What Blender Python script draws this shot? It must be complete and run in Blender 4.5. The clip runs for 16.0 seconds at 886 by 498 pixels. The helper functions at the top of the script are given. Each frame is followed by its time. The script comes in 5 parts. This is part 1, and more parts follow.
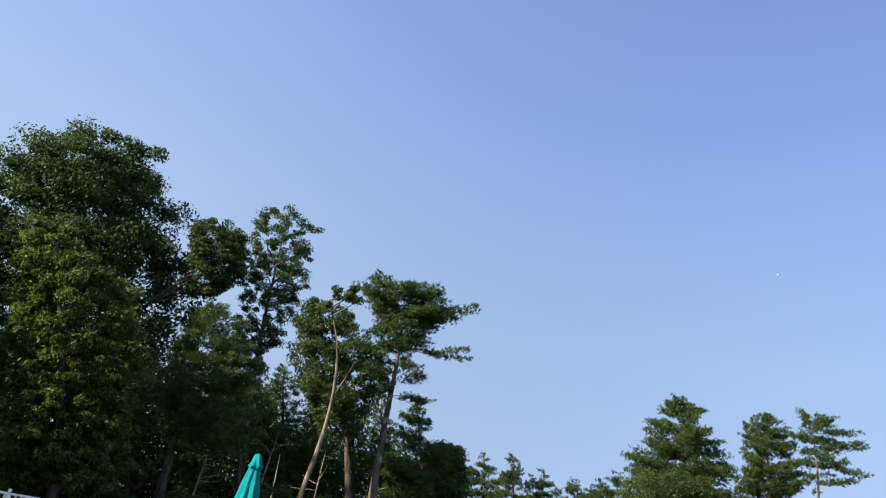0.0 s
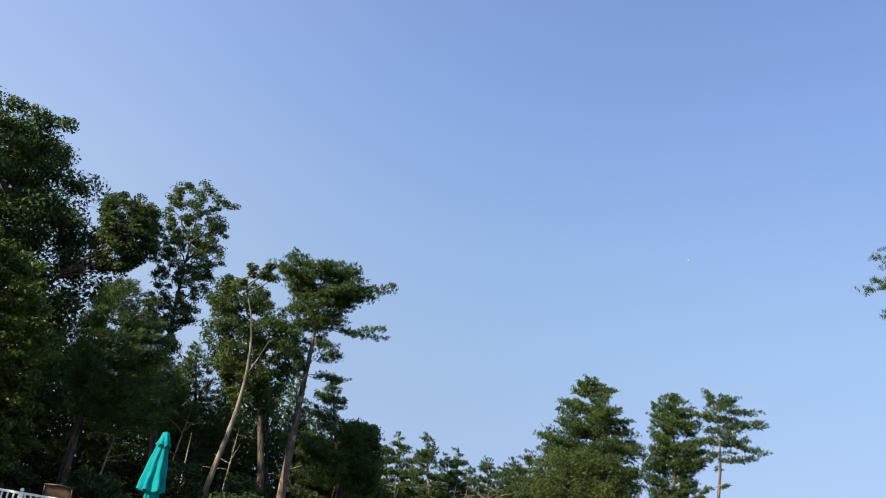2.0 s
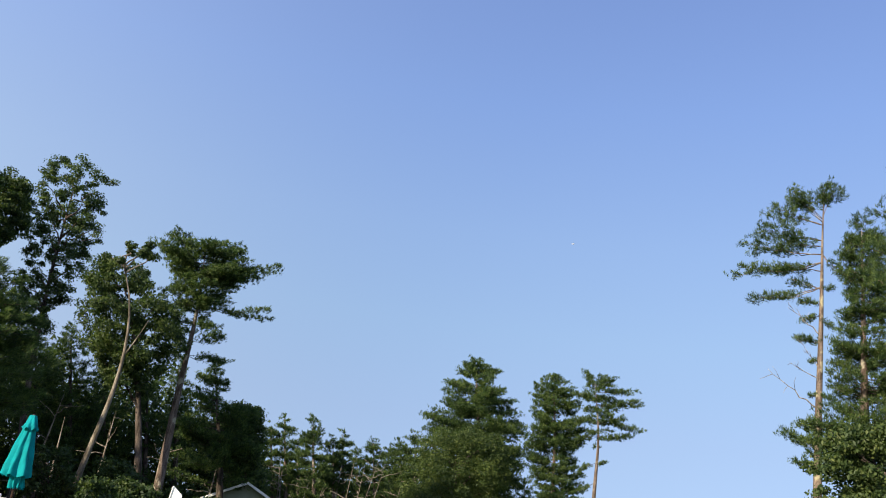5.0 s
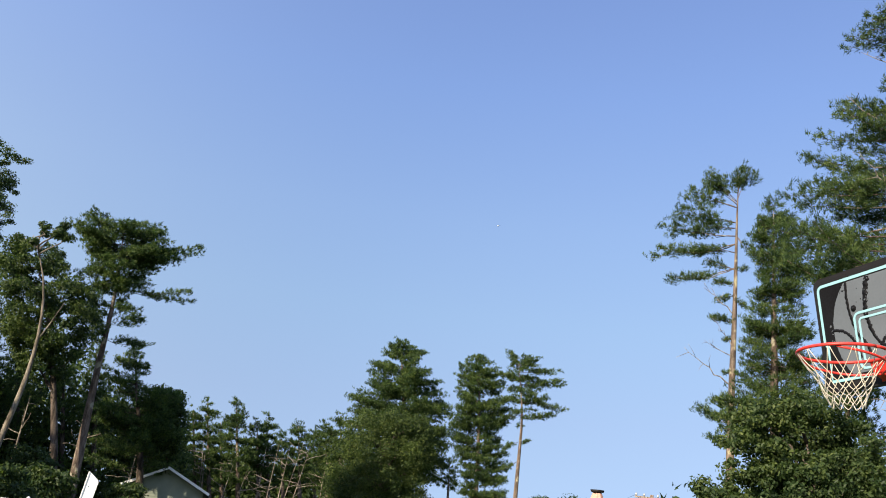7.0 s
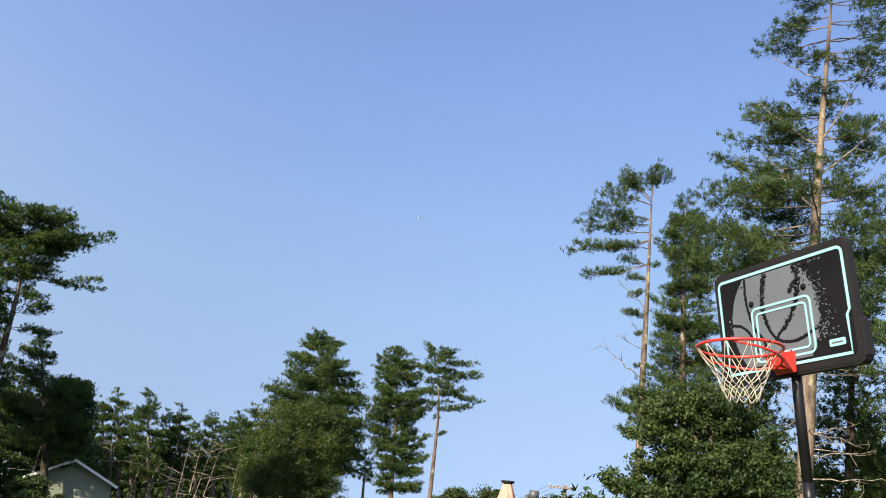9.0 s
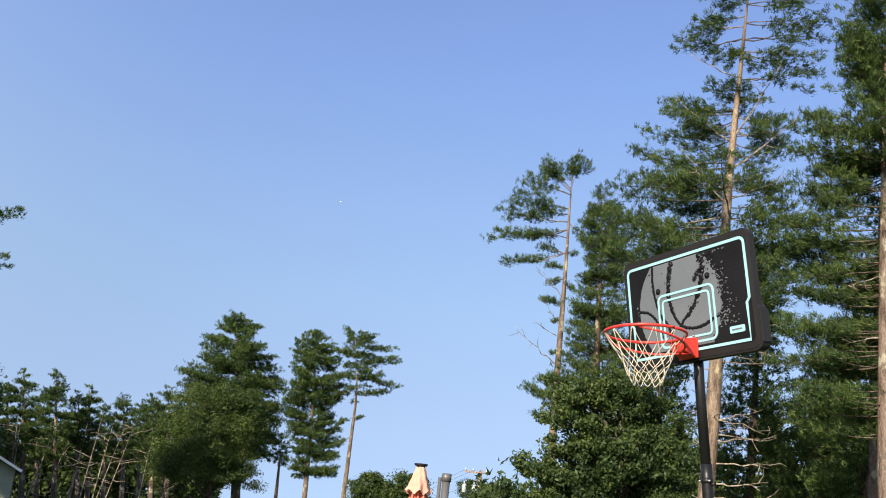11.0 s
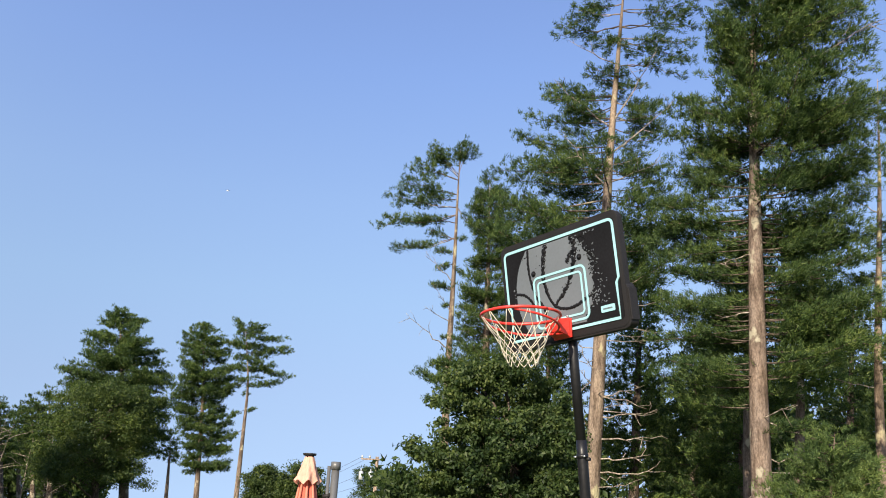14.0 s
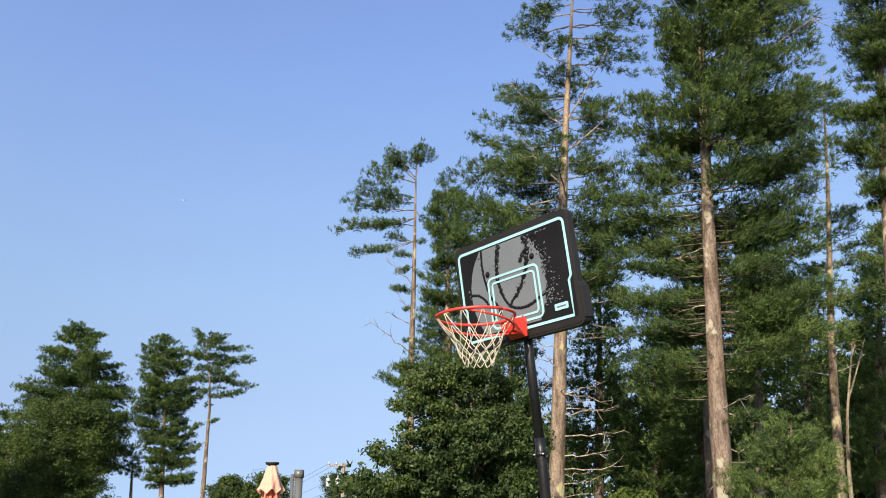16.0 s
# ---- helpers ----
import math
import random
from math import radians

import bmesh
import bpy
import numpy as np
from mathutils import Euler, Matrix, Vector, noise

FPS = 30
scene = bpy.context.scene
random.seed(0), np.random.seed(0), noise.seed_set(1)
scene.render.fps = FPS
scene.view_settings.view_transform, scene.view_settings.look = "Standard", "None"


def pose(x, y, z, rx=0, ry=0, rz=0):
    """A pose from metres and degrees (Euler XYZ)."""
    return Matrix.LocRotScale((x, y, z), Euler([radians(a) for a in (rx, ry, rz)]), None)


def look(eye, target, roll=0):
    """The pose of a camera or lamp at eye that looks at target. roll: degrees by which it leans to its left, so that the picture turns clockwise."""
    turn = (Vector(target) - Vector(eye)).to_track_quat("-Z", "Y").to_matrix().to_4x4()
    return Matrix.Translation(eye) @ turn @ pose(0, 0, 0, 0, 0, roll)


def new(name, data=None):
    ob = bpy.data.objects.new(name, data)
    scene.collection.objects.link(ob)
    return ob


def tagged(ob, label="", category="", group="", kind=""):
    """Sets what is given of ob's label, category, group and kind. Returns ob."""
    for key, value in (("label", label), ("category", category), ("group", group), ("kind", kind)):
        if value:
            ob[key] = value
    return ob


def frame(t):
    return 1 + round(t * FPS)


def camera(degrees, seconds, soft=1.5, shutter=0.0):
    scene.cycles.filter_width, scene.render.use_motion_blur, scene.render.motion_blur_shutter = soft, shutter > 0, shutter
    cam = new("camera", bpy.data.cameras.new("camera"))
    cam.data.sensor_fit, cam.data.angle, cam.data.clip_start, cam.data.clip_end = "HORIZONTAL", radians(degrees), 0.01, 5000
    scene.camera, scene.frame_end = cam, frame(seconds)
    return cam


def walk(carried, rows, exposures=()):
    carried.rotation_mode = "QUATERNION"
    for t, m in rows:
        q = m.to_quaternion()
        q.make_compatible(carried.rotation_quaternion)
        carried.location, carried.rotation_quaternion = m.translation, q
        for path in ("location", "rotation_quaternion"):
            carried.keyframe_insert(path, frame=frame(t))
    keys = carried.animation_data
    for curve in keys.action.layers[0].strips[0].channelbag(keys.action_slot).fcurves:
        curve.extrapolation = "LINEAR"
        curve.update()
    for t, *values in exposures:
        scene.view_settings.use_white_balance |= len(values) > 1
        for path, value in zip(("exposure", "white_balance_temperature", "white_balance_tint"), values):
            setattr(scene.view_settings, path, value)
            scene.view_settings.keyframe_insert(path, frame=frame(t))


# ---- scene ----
cam = camera(51.99, 16.0, 1.0)
EXPOSURE = 1.25
PATH = [
    (0.0, 0.000, 0.000, 1.600, 109.20, -9.70, 0.00),
    (0.5, 0.032, -0.010, 1.598, 109.03, -9.26, -0.80),
    (1.0, 0.065, -0.023, 1.596, 108.83, -8.93, -2.06),
    (1.5, 0.100, -0.038, 1.593, 108.84, -8.94, -3.70),
    (2.0, 0.137, -0.054, 1.587, 108.80, -9.09, -5.10),
    (2.5, 0.172, -0.069, 1.581, 108.81, -9.05, -6.22),
    (3.0, 0.205, -0.080, 1.580, 108.92, -8.65, -7.36),
    (3.5, 0.237, -0.095, 1.581, 109.06, -7.97, -8.46),
    (4.0, 0.268, -0.110, 1.581, 109.03, -7.58, -9.57),
    (6.5, 0.397, -0.158, 1.573, 108.05, -7.18, -15.22),
    (7.0, 0.410, -0.163, 1.562, 108.04, -6.26, -16.28),
    (7.5, 0.429, -0.174, 1.558, 107.89, -5.38, -17.43),
    (8.0, 0.449, -0.181, 1.564, 107.87, -4.91, -18.73),
    (8.5, 0.463, -0.183, 1.571, 107.99, -5.17, -19.97),
    (9.0, 0.469, -0.181, 1.571, 108.05, -5.67, -21.35),
    (11.5, 0.523, -0.217, 1.548, 107.54, -5.20, -27.68),
    (12.0, 0.540, -0.223, 1.549, 107.52, -4.93, -28.89),
    (12.5, 0.558, -0.233, 1.551, 107.57, -4.35, -29.94),
    (13.0, 0.572, -0.239, 1.552, 107.48, -3.79, -31.00),
    (13.5, 0.586, -0.248, 1.555, 107.31, -3.13, -31.94),
    (14.0, 0.598, -0.255, 1.556, 107.21, -2.23, -32.54),
    (14.5, 0.607, -0.262, 1.555, 107.11, -1.15, -32.78),
    (15.0, 0.613, -0.271, 1.555, 107.14, -0.26, -32.87),
    (15.5, 0.623, -0.284, 1.554, 107.33, 0.02, -33.53),
    (16.0, 0.631, -0.293, 1.554, 107.41, 0.24, -34.36),
]
walk(cam, [(t, pose(x, y, z, rx, ry, rz)) for t, x, y, z, rx, ry, rz in PATH],
     [(t, EXPOSURE + d) for t, d in ((0.0, -0.02), (4.0, -0.05), (7.0, -0.03), (9.0, 0.0), (12.5, 0.02), (16.0, 0.02))])

# ---- world, sun, exposure ----
SUN_AZ, SUN_EL = 233.0, 27.0
world = bpy.data.worlds.new("sky")
scene.world = world
world.use_nodes = True
wn = world.node_tree
sky = wn.nodes.new("ShaderNodeTexSky")
sky.sky_type = 'NISHITA'
sky.sun_disc = False
sky.sun_elevation, sky.sun_rotation = radians(SUN_EL), radians(SUN_AZ)
sky.altitude = 1200.0
sky.air_density, sky.dust_density, sky.ozone_density = 1.0, 0.6, 3.0
# a hazy summer sky: little change of tone from the zenith to the horizon
wco, wsep, wmul, wcom = (wn.nodes.new("ShaderNode" + k) for k in ("TexCoord", "SeparateXYZ", "Math", "CombineXYZ"))
wmul.operation = 'MULTIPLY_ADD'
wmul.inputs[1].default_value, wmul.inputs[2].default_value = 0.6, 0.34
wn.links.new(wco.outputs["Generated"], wsep.inputs[0])
wn.links.new(wsep.outputs[0], wcom.inputs[0])
wn.links.new(wsep.outputs[1], wcom.inputs[1])
wn.links.new(wsep.outputs[2], wmul.inputs[0])
wn.links.new(wmul.outputs[0], wcom.inputs[2])
wn.links.new(wcom.outputs[0], sky.inputs[0])


def sky_tint(low, scale, source, stops):
    """A smooth tint of the sky along one direction."""
    m = wn.nodes.new("ShaderNodeMapRange")
    m.inputs[1].default_value, m.inputs[2].default_value = low, scale
    wn.links.new(source, m.inputs[0])
    r = wn.nodes.new("ShaderNodeValToRGB")
    for k, (at, col) in enumerate(stops):
        e = r.color_ramp.elements[k] if k < 2 else r.color_ramp.elements.new(at)
        e.position, e.color = at, (*col, 1)
    r.color_ramp.interpolation = 'EASE' if len(stops) < 3 else 'LINEAR'
    wn.links.new(m.outputs[0], r.inputs[0])
    return r.outputs[0]


def times(a, b):
    m = wn.nodes.new("ShaderNodeMix")
    m.data_type, m.blend_type, m.inputs[0].default_value = 'RGBA', 'MULTIPLY', 1.0
    wn.links.new(a, m.inputs[6])
    wn.links.new(b, m.inputs[7])
    return m.outputs[2]


# greyer haze near the horizon, a deeper blue above it, and a paler sky on the sun's side
by_height = sky_tint(0.0, 1.0, wsep.outputs[2], [(0.05, (1.14, 0.87, 0.66)), (0.62, (1.05, 0.9, 0.93)), (0.14, (1.19, 0.915, 0.71)), (0.24, (1.24, 1.01, 0.79)), (0.34, (1.24, 1.03, 0.87)), (0.47, (1.14, 0.99, 0.95))])
sunward = wn.nodes.new("ShaderNodeVectorMath")
sunward.operation = 'DOT_PRODUCT'
sunward.inputs[1].default_value = (math.sin(radians(SUN_AZ)), math.cos(radians(SUN_AZ)), 0)
wn.links.new(wco.outputs["Generated"], sunward.inputs[0])
by_side = sky_tint(-1.0, 1.0, sunward.outputs["Value"], [(0.14, (0.96, 0.97, 1.0)), (0.44, (1.4, 1.26, 1.15))])
tint = times(by_height, by_side)
wn.links.new(times(sky.outputs[0], tint), wn.nodes["Background"].inputs[0])
wn.nodes["Background"].inputs[1].default_value = 0.15
sun = new("sun", bpy.data.lights.new("sun", 'SUN'))
sun.data.energy, sun.data.angle, sun.data.color = 4.0, radians(0.6), (1.0, 0.88, 0.7)
to_sun = Vector((math.sin(radians(SUN_AZ)) * math.cos(radians(SUN_EL)), math.cos(radians(SUN_AZ)) * math.cos(radians(SUN_EL)), math.sin(radians(SUN_EL))))
sun.matrix_world = look(to_sun * 80, (0, 0, 0))


# ---- materials ----
def material(name, base, rough=0.6, metal=0.0, spec=0.4):
    """A new material with its node tree, its Principled node and its texture coordinates."""
    m = bpy.data.materials.new(name)
    m.use_nodes = True
    n = m.node_tree.nodes
    p = n["Principled BSDF"]
    p.inputs["Base Color"].default_value = (*base, 1)
    p.inputs["Roughness"].default_value = rough
    p.inputs["Metallic"].default_value = metal
    p.inputs["Specular IOR Level"].default_value = spec
    co = n.new("ShaderNodeTexCoord")
    return m, m.node_tree, p, co


def noise_node(nt, co, scale, detail=4.0, stretch=None, out="Object"):
    n = nt.nodes.new("ShaderNodeTexNoise")
    n.inputs["Scale"].default_value = scale
    n.inputs["Detail"].default_value = detail
    if stretch:
        mp = nt.nodes.new("ShaderNodeMapping")
        mp.inputs["Scale"].default_value = stretch
        nt.links.new(co.outputs[out], mp.inputs[0])
        nt.links.new(mp.outputs[0], n.inputs["Vector"])
    else:
        nt.links.new(co.outputs[out], n.inputs["Vector"])
    return n


def ramp(nt, source, stops):
    r = nt.nodes.new("ShaderNodeValToRGB")
    e = r.color_ramp.elements
    while len(e) < len(stops):
        e.new(0.5)
    for el, (at, col) in zip(e, stops):
        el.position, el.color = at, (*col, 1)
    nt.links.new(source, r.inputs[0])
    return r


def mixed(nt, a, b, factor, mode='MIX'):
    m = nt.nodes.new("ShaderNodeMix")
    m.data_type, m.blend_type = 'RGBA', mode
    for value, sock in ((factor, m.inputs[0]), (a, m.inputs[6]), (b, m.inputs[7])):
        if hasattr(value, "is_linked"):
            nt.links.new(value, sock)
        else:
            sock.default_value = value
    return m.outputs[2]


def bumped(nt, p, source, strength, distance=0.02):
    b = nt.nodes.new("ShaderNodeBump")
    b.inputs["Strength"].default_value, b.inputs["Distance"].default_value = strength, distance
    nt.links.new(source, b.inputs["Height"])
    nt.links.new(b.outputs[0], p.inputs["Normal"])


def foliage(name, dark, mid, light, shine=0.55, thin=0.36):
    """Leaves or needles: each piece has its own green, with light and dark drifts over the crown; some light comes through."""
    m, nt, p, co = material(name, mid, shine, 0.0, 0.2)
    geo = nt.nodes.new("ShaderNodeNewGeometry")
    r = ramp(nt, geo.outputs["Random Per Island"], [(0.0, dark), (0.55, mid), (1.0, light)])
    drift = noise_node(nt, co, 0.55, 3.0)
    d = ramp(nt, drift.outputs[0], [(0.3, (0.6, 0.66, 0.62)), (0.7, (1.25, 1.18, 0.95))])
    clumps = noise_node(nt, co, 2.6, 2.0)
    k = ramp(nt, clumps.outputs[0], [(0.34, (0.62, 0.7, 0.7)), (0.68, (1.4, 1.28, 1.05))])
    c = mixed(nt, mixed(nt, r.outputs[0], d.outputs[0], 1.0, 'MULTIPLY'), k.outputs[0], 1.0, 'MULTIPLY')
    nt.links.new(c, p.inputs["Base Color"])
    tr = nt.nodes.new("ShaderNodeBsdfTranslucent")
    warm = mixed(nt, c, (1.08, 1.3, 0.6, 1), 1.0, 'MULTIPLY')
    nt.links.new(warm, tr.inputs[0])
    sh = nt.nodes.new("ShaderNodeMixShader")
    sh.inputs[0].default_value = thin
    nt.links.new(p.outputs[0], sh.inputs[1])
    nt.links.new(tr.outputs[0], sh.inputs[2])
    nt.links.new(sh.outputs[0], nt.nodes["Material Output"].inputs[0])
    return m


def bark(name, dark, mid, light, scale=9.0, patch=None):
    """Bark with upright fissures, drifts of colour and, for pale bark, lichen patches."""
    m, nt, p, co = material(name, mid, 0.9, 0.0, 0.15)
    fis = noise_node(nt, co, scale, 6.0, (1.0, 1.0, 0.2))
    fine = noise_node(nt, co, scale * 4.5, 5.0, (1.0, 1.0, 0.45))
    r = ramp(nt, fis.outputs[0], [(0.4, dark), (0.52, mid), (0.64, light)])
    f = ramp(nt, fine.outputs[0], [(0.35, (0.66, 0.65, 0.64)), (0.62, (1.15, 1.13, 1.1))])
    broad = noise_node(nt, co, 0.8, 3.0)
    g = ramp(nt, broad.outputs[0], [(0.35, (0.72, 0.72, 0.74)), (0.65, (1.12, 1.08, 1.02))])
    c = mixed(nt, mixed(nt, r.outputs[0], f.outputs[0], 1.0, 'MULTIPLY'), g.outputs[0], 1.0, 'MULTIPLY')
    if patch:
        n2 = noise_node(nt, co, 3.4, 5.0, (1.0, 1.0, 0.7))
        mask = ramp(nt, n2.outputs[0], [(0.57, (0, 0, 0)), (0.63, (1, 1, 1))])
        c = mixed(nt, c, (*patch, 1), mask.outputs[0])
    nt.links.new(c, p.inputs["Base Color"])
    bumped(nt, p, mixed(nt, fis.outputs[0], fine.outputs[0], 0.45), 1.0, 0.05)
    return m


def worn(name, base, rough, metal=0.0, grain=40.0, vary=0.18, bump=0.05, spec=0.4):
    """A plain surface with fine grain, soft blotches and slight relief."""
    m, nt, p, co = material(name, base, rough, metal, spec)
    n1 = noise_node(nt, co, grain, 3.0)
    n2 = noise_node(nt, co, 3.0, 4.0)
    lo, hi = tuple(c * (1 - vary) for c in base), tuple(min(1.0, c * (1 + vary)) for c in base)
    r = ramp(nt, n2.outputs[0], [(0.3, lo), (0.7, hi)])
    nt.links.new(r.outputs[0], p.inputs["Base Color"])
    rr = ramp(nt, n1.outputs[0], [(0.3, (rough * 0.8,) * 3), (0.7, (min(1.0, rough * 1.2),) * 3)])
    nt.links.new(rr.outputs[0], p.inputs["Roughness"])
    bumped(nt, p, n1.outputs[0], bump, 0.004)
    return m


def cloth(name, base):
    """Canvas with a fine weave, faded blotches and a little light through it."""
    m, nt, p, co = material(name, base, 0.85, 0.0, 0.2)
    n2 = noise_node(nt, co, 5.0, 4.0)
    r = ramp(nt, n2.outputs[0], [(0.3, tuple(c * 0.8 for c in base)), (0.7, tuple(min(1, c * 1.15) for c in base))])
    nt.links.new(r.outputs[0], p.inputs["Base Color"])
    weave = noise_node(nt, co, 220.0, 2.0)
    bumped(nt, p, weave.outputs[0], 0.25, 0.003)
    tr = nt.nodes.new("ShaderNodeBsdfTranslucent")
    nt.links.new(r.outputs[0], tr.inputs[0])
    sh = nt.nodes.new("ShaderNodeMixShader")
    sh.inputs[0].default_value = 0.2
    nt.links.new(p.outputs[0], sh.inputs[1])
    nt.links.new(tr.outputs[0], sh.inputs[2])
    nt.links.new(sh.outputs[0], nt.nodes["Material Output"].inputs[0])
    return m


NEEDLES = foliage("pine_needles", (0.024, 0.047, 0.02), (0.058, 0.1, 0.038), (0.126, 0.17, 0.064))
# green of young pines; also a sunlit copy of the needles for older ones
YOUNG_AND_SUNLIT_NEEDLES = foliage("young_and_sunlit_pine_needles", (0.05, 0.085, 0.034), (0.11, 0.163, 0.062), (0.18, 0.235, 0.095))
OAK_LEAVES = foliage("oak_leaves", (0.027, 0.047, 0.021), (0.053, 0.086, 0.034), (0.106, 0.14, 0.056), 0.5, 0.42)
MID_LEAVES = foliage("fresh_green_leaves", (0.034, 0.058, 0.022), (0.064, 0.098, 0.036), (0.118, 0.152, 0.056), 0.5, 0.42)
LIGHT_LEAVES = foliage("light_leaves", (0.042, 0.068, 0.02), (0.074, 0.108, 0.03), (0.13, 0.162, 0.05), 0.5, 0.42)
BARK = bark("grey_brown_bark", (0.09, 0.068, 0.054), (0.155, 0.12, 0.097), (0.2, 0.16, 0.132), 9.0, (0.29, 0.26, 0.19))
PALE_BARK = bark("pale_bark", (0.09, 0.07, 0.053), (0.182, 0.143, 0.113), (0.24, 0.195, 0.152), 9.0, (0.31, 0.275, 0.17))
# bark of oaks and limbs; on shaded pine trunks the shade is painted in
DARK_AND_SHADED_BARK = bark("dark_and_shaded_bark", (0.04, 0.032, 0.025), (0.1, 0.08, 0.065), (0.16, 0.13, 0.105))
BIRCH_BARK = bark("birch_bark", (0.11, 0.095, 0.07), (0.22, 0.19, 0.145), (0.31, 0.28, 0.22), 6.0)
DEAD_WOOD = bark("dead_wood", (0.15, 0.125, 0.1), (0.31, 0.27, 0.22), (0.43, 0.39, 0.33), 14.0)
BLACK_PLASTIC = worn("black_plastic", (0.013, 0.012, 0.012), 0.6, 0.0, 90.0, 0.25, 0.08, 0.25)
BOARD_BLACK = worn("printed_black", (0.007, 0.007, 0.008), 0.7, 0.0, 60.0, 0.3, 0.05, 0.12)
BOARD_GREY = worn("printed_grey", (0.106, 0.119, 0.132), 0.6, 0.0, 60.0, 0.1, 0.05)
CYAN_PRINT = worn("pale_cyan_print", (0.27, 0.5, 0.53), 0.5, 0.0, 60.0, 0.06, 0.03)
BLACK_STEEL = worn("black_steel", (0.008, 0.008, 0.009), 0.42, 0.0, 50.0, 0.3, 0.03, 0.3)
RED_STEEL = worn("orange_red_steel", (0.6, 0.034, 0.024), 0.38, 0.0, 60.0, 0.12, 0.03, 0.5)
NET_CORD = worn("net_cord", (0.52, 0.47, 0.37), 0.9, 0.0, 120.0, 0.1, 0.2)
ZINC = worn("zinc", (0.55, 0.55, 0.55), 0.35, 0.9, 80.0, 0.15, 0.05)
TEAL = cloth("teal_canvas", (0.0, 0.27, 0.28))
PEACH = cloth("peach_canvas", (0.66, 0.37, 0.27))
RED_CANVAS = cloth("faded_red_canvas", (0.55, 0.13, 0.09))
FADED_CANVAS = cloth("faded_pink_canvas", (0.62, 0.22, 0.15))
GREY_POLE = worn("grey_aluminium", (0.11, 0.11, 0.108), 0.45, 0.3, 70.0, 0.15, 0.05)
WHITE_VINYL = worn("white_vinyl", (0.78, 0.77, 0.73), 0.45, 0.0, 40.0, 0.06, 0.03)
SLING = cloth("tan_sling", (0.27, 0.19, 0.125))
BROWN_METAL = worn("brown_metal", (0.055, 0.032, 0.02), 0.45, 0.2, 60.0, 0.2, 0.05)
DECK_WOOD = bark("deck_wood", (0.16, 0.11, 0.07), (0.28, 0.2, 0.13), (0.36, 0.28, 0.2), 5.0)
ROOFING = worn("asphalt_shingle", (0.07, 0.068, 0.065), 0.95, 0.0, 70.0, 0.3, 0.6)
WHITE_TRIM = worn("white_trim", (0.72, 0.71, 0.67), 0.55, 0.0, 50.0, 0.08, 0.05)
POLE_WOOD = bark("weathered_pole_wood", (0.15, 0.11, 0.08), (0.3, 0.23, 0.17), (0.4, 0.32, 0.25), 6.0)
WIRE = worn("black_wire", (0.03, 0.03, 0.03), 0.6)
TRANSFORMER = worn("light_grey_enamel", (0.36, 0.37, 0.36), 0.4, 0.2)


def grass_material():
    m, nt, p, co = material("lawn", (0.05, 0.08, 0.025), 0.9, 0.0, 0.2)
    fine, broad = noise_node(nt, co, 30.0, 5.0), noise_node(nt, co, 0.25, 4.0)
    a = ramp(nt, fine.outputs[0], [(0.3, (0.03, 0.055, 0.014)), (0.7, (0.09, 0.13, 0.04))])
    b = ramp(nt, broad.outputs[0], [(0.35, (0.7, 0.75, 0.7)), (0.65, (1.2, 1.1, 0.9))])
    nt.links.new(mixed(nt, a.outputs[0], b.outputs[0], 1.0, 'MULTIPLY'), p.inputs["Base Color"])
    bumped(nt, p, fine.outputs[0], 0.8, 0.05)
    return m


def siding_material():
    m, nt, p, co = material("grey_green_siding", (0.22, 0.235, 0.2), 0.6, 0.0, 0.3)
    broad = noise_node(nt, co, 1.2, 4.0)
    r = ramp(nt, broad.outputs[0], [(0.3, (0.17, 0.19, 0.14)), (0.7, (0.23, 0.25, 0.185))])
    nt.links.new(r.outputs[0], p.inputs["Base Color"])
    return m


GRASS, SIDING = grass_material(), siding_material()


# ---- builders ----
def thing(name, label, category, group="", at=None):
    """An Empty at a thing's base."""
    ob = tagged(new(name), label, category, group)
    if at is not None:
        ob.matrix_world = at
    return ob


def mesh_object(name, verts, tris, mat, parent=None, label="", smooth=False):
    """One mesh object from arrays of corners and triangles."""
    me = bpy.data.meshes.new(name)
    verts, tris = np.asarray(verts, np.float32), np.asarray(tris, np.int32)
    me.vertices.add(len(verts))
    me.vertices.foreach_set("co", verts.ravel())
    me.loops.add(tris.size)
    me.loops.foreach_set("vertex_index", tris.ravel())
    me.polygons.add(len(tris))
    me.polygons.foreach_set("loop_start", np.arange(0, tris.size, 3, dtype=np.int32))
    me.update(calc_edges=True)
    if smooth:
        me.polygons.foreach_set("use_smooth", np.ones(len(tris), bool))
    me.materials.append(mat)
    ob = new(name, me)
    if parent:
        ob.parent = parent
    if label:
        ob["label"] = label
    return ob


def part(name, bm, mat, parent=None, label="", smooth=False, bevel=0.0):
    """Links a bmesh as one mesh object under a thing or a part."""
    if bevel:
        bmesh.ops.bevel(bm, geom=bm.edges[:], offset=bevel, segments=2, affect='EDGES', profile=0.6)
    bmesh.ops.recalc_face_normals(bm, faces=bm.faces)
    me = bpy.data.meshes.new(name)
    bm.to_mesh(me)
    bm.free()
    if smooth:
        me.polygons.foreach_set("use_smooth", [True] * len(me.polygons))
    me.materials.append(mat)
    ob = new(name, me)
    if parent:
        ob.parent = parent
    if label:
        ob["label"] = label
    return ob


def box(sx, sy, sz, m=None, bm=None):
    bm = bm or bmesh.new()
    bmesh.ops.create_cube(bm, size=1.0, matrix=(m or Matrix()) @ Matrix.Diagonal((sx, sy, sz, 1)))
    return bm


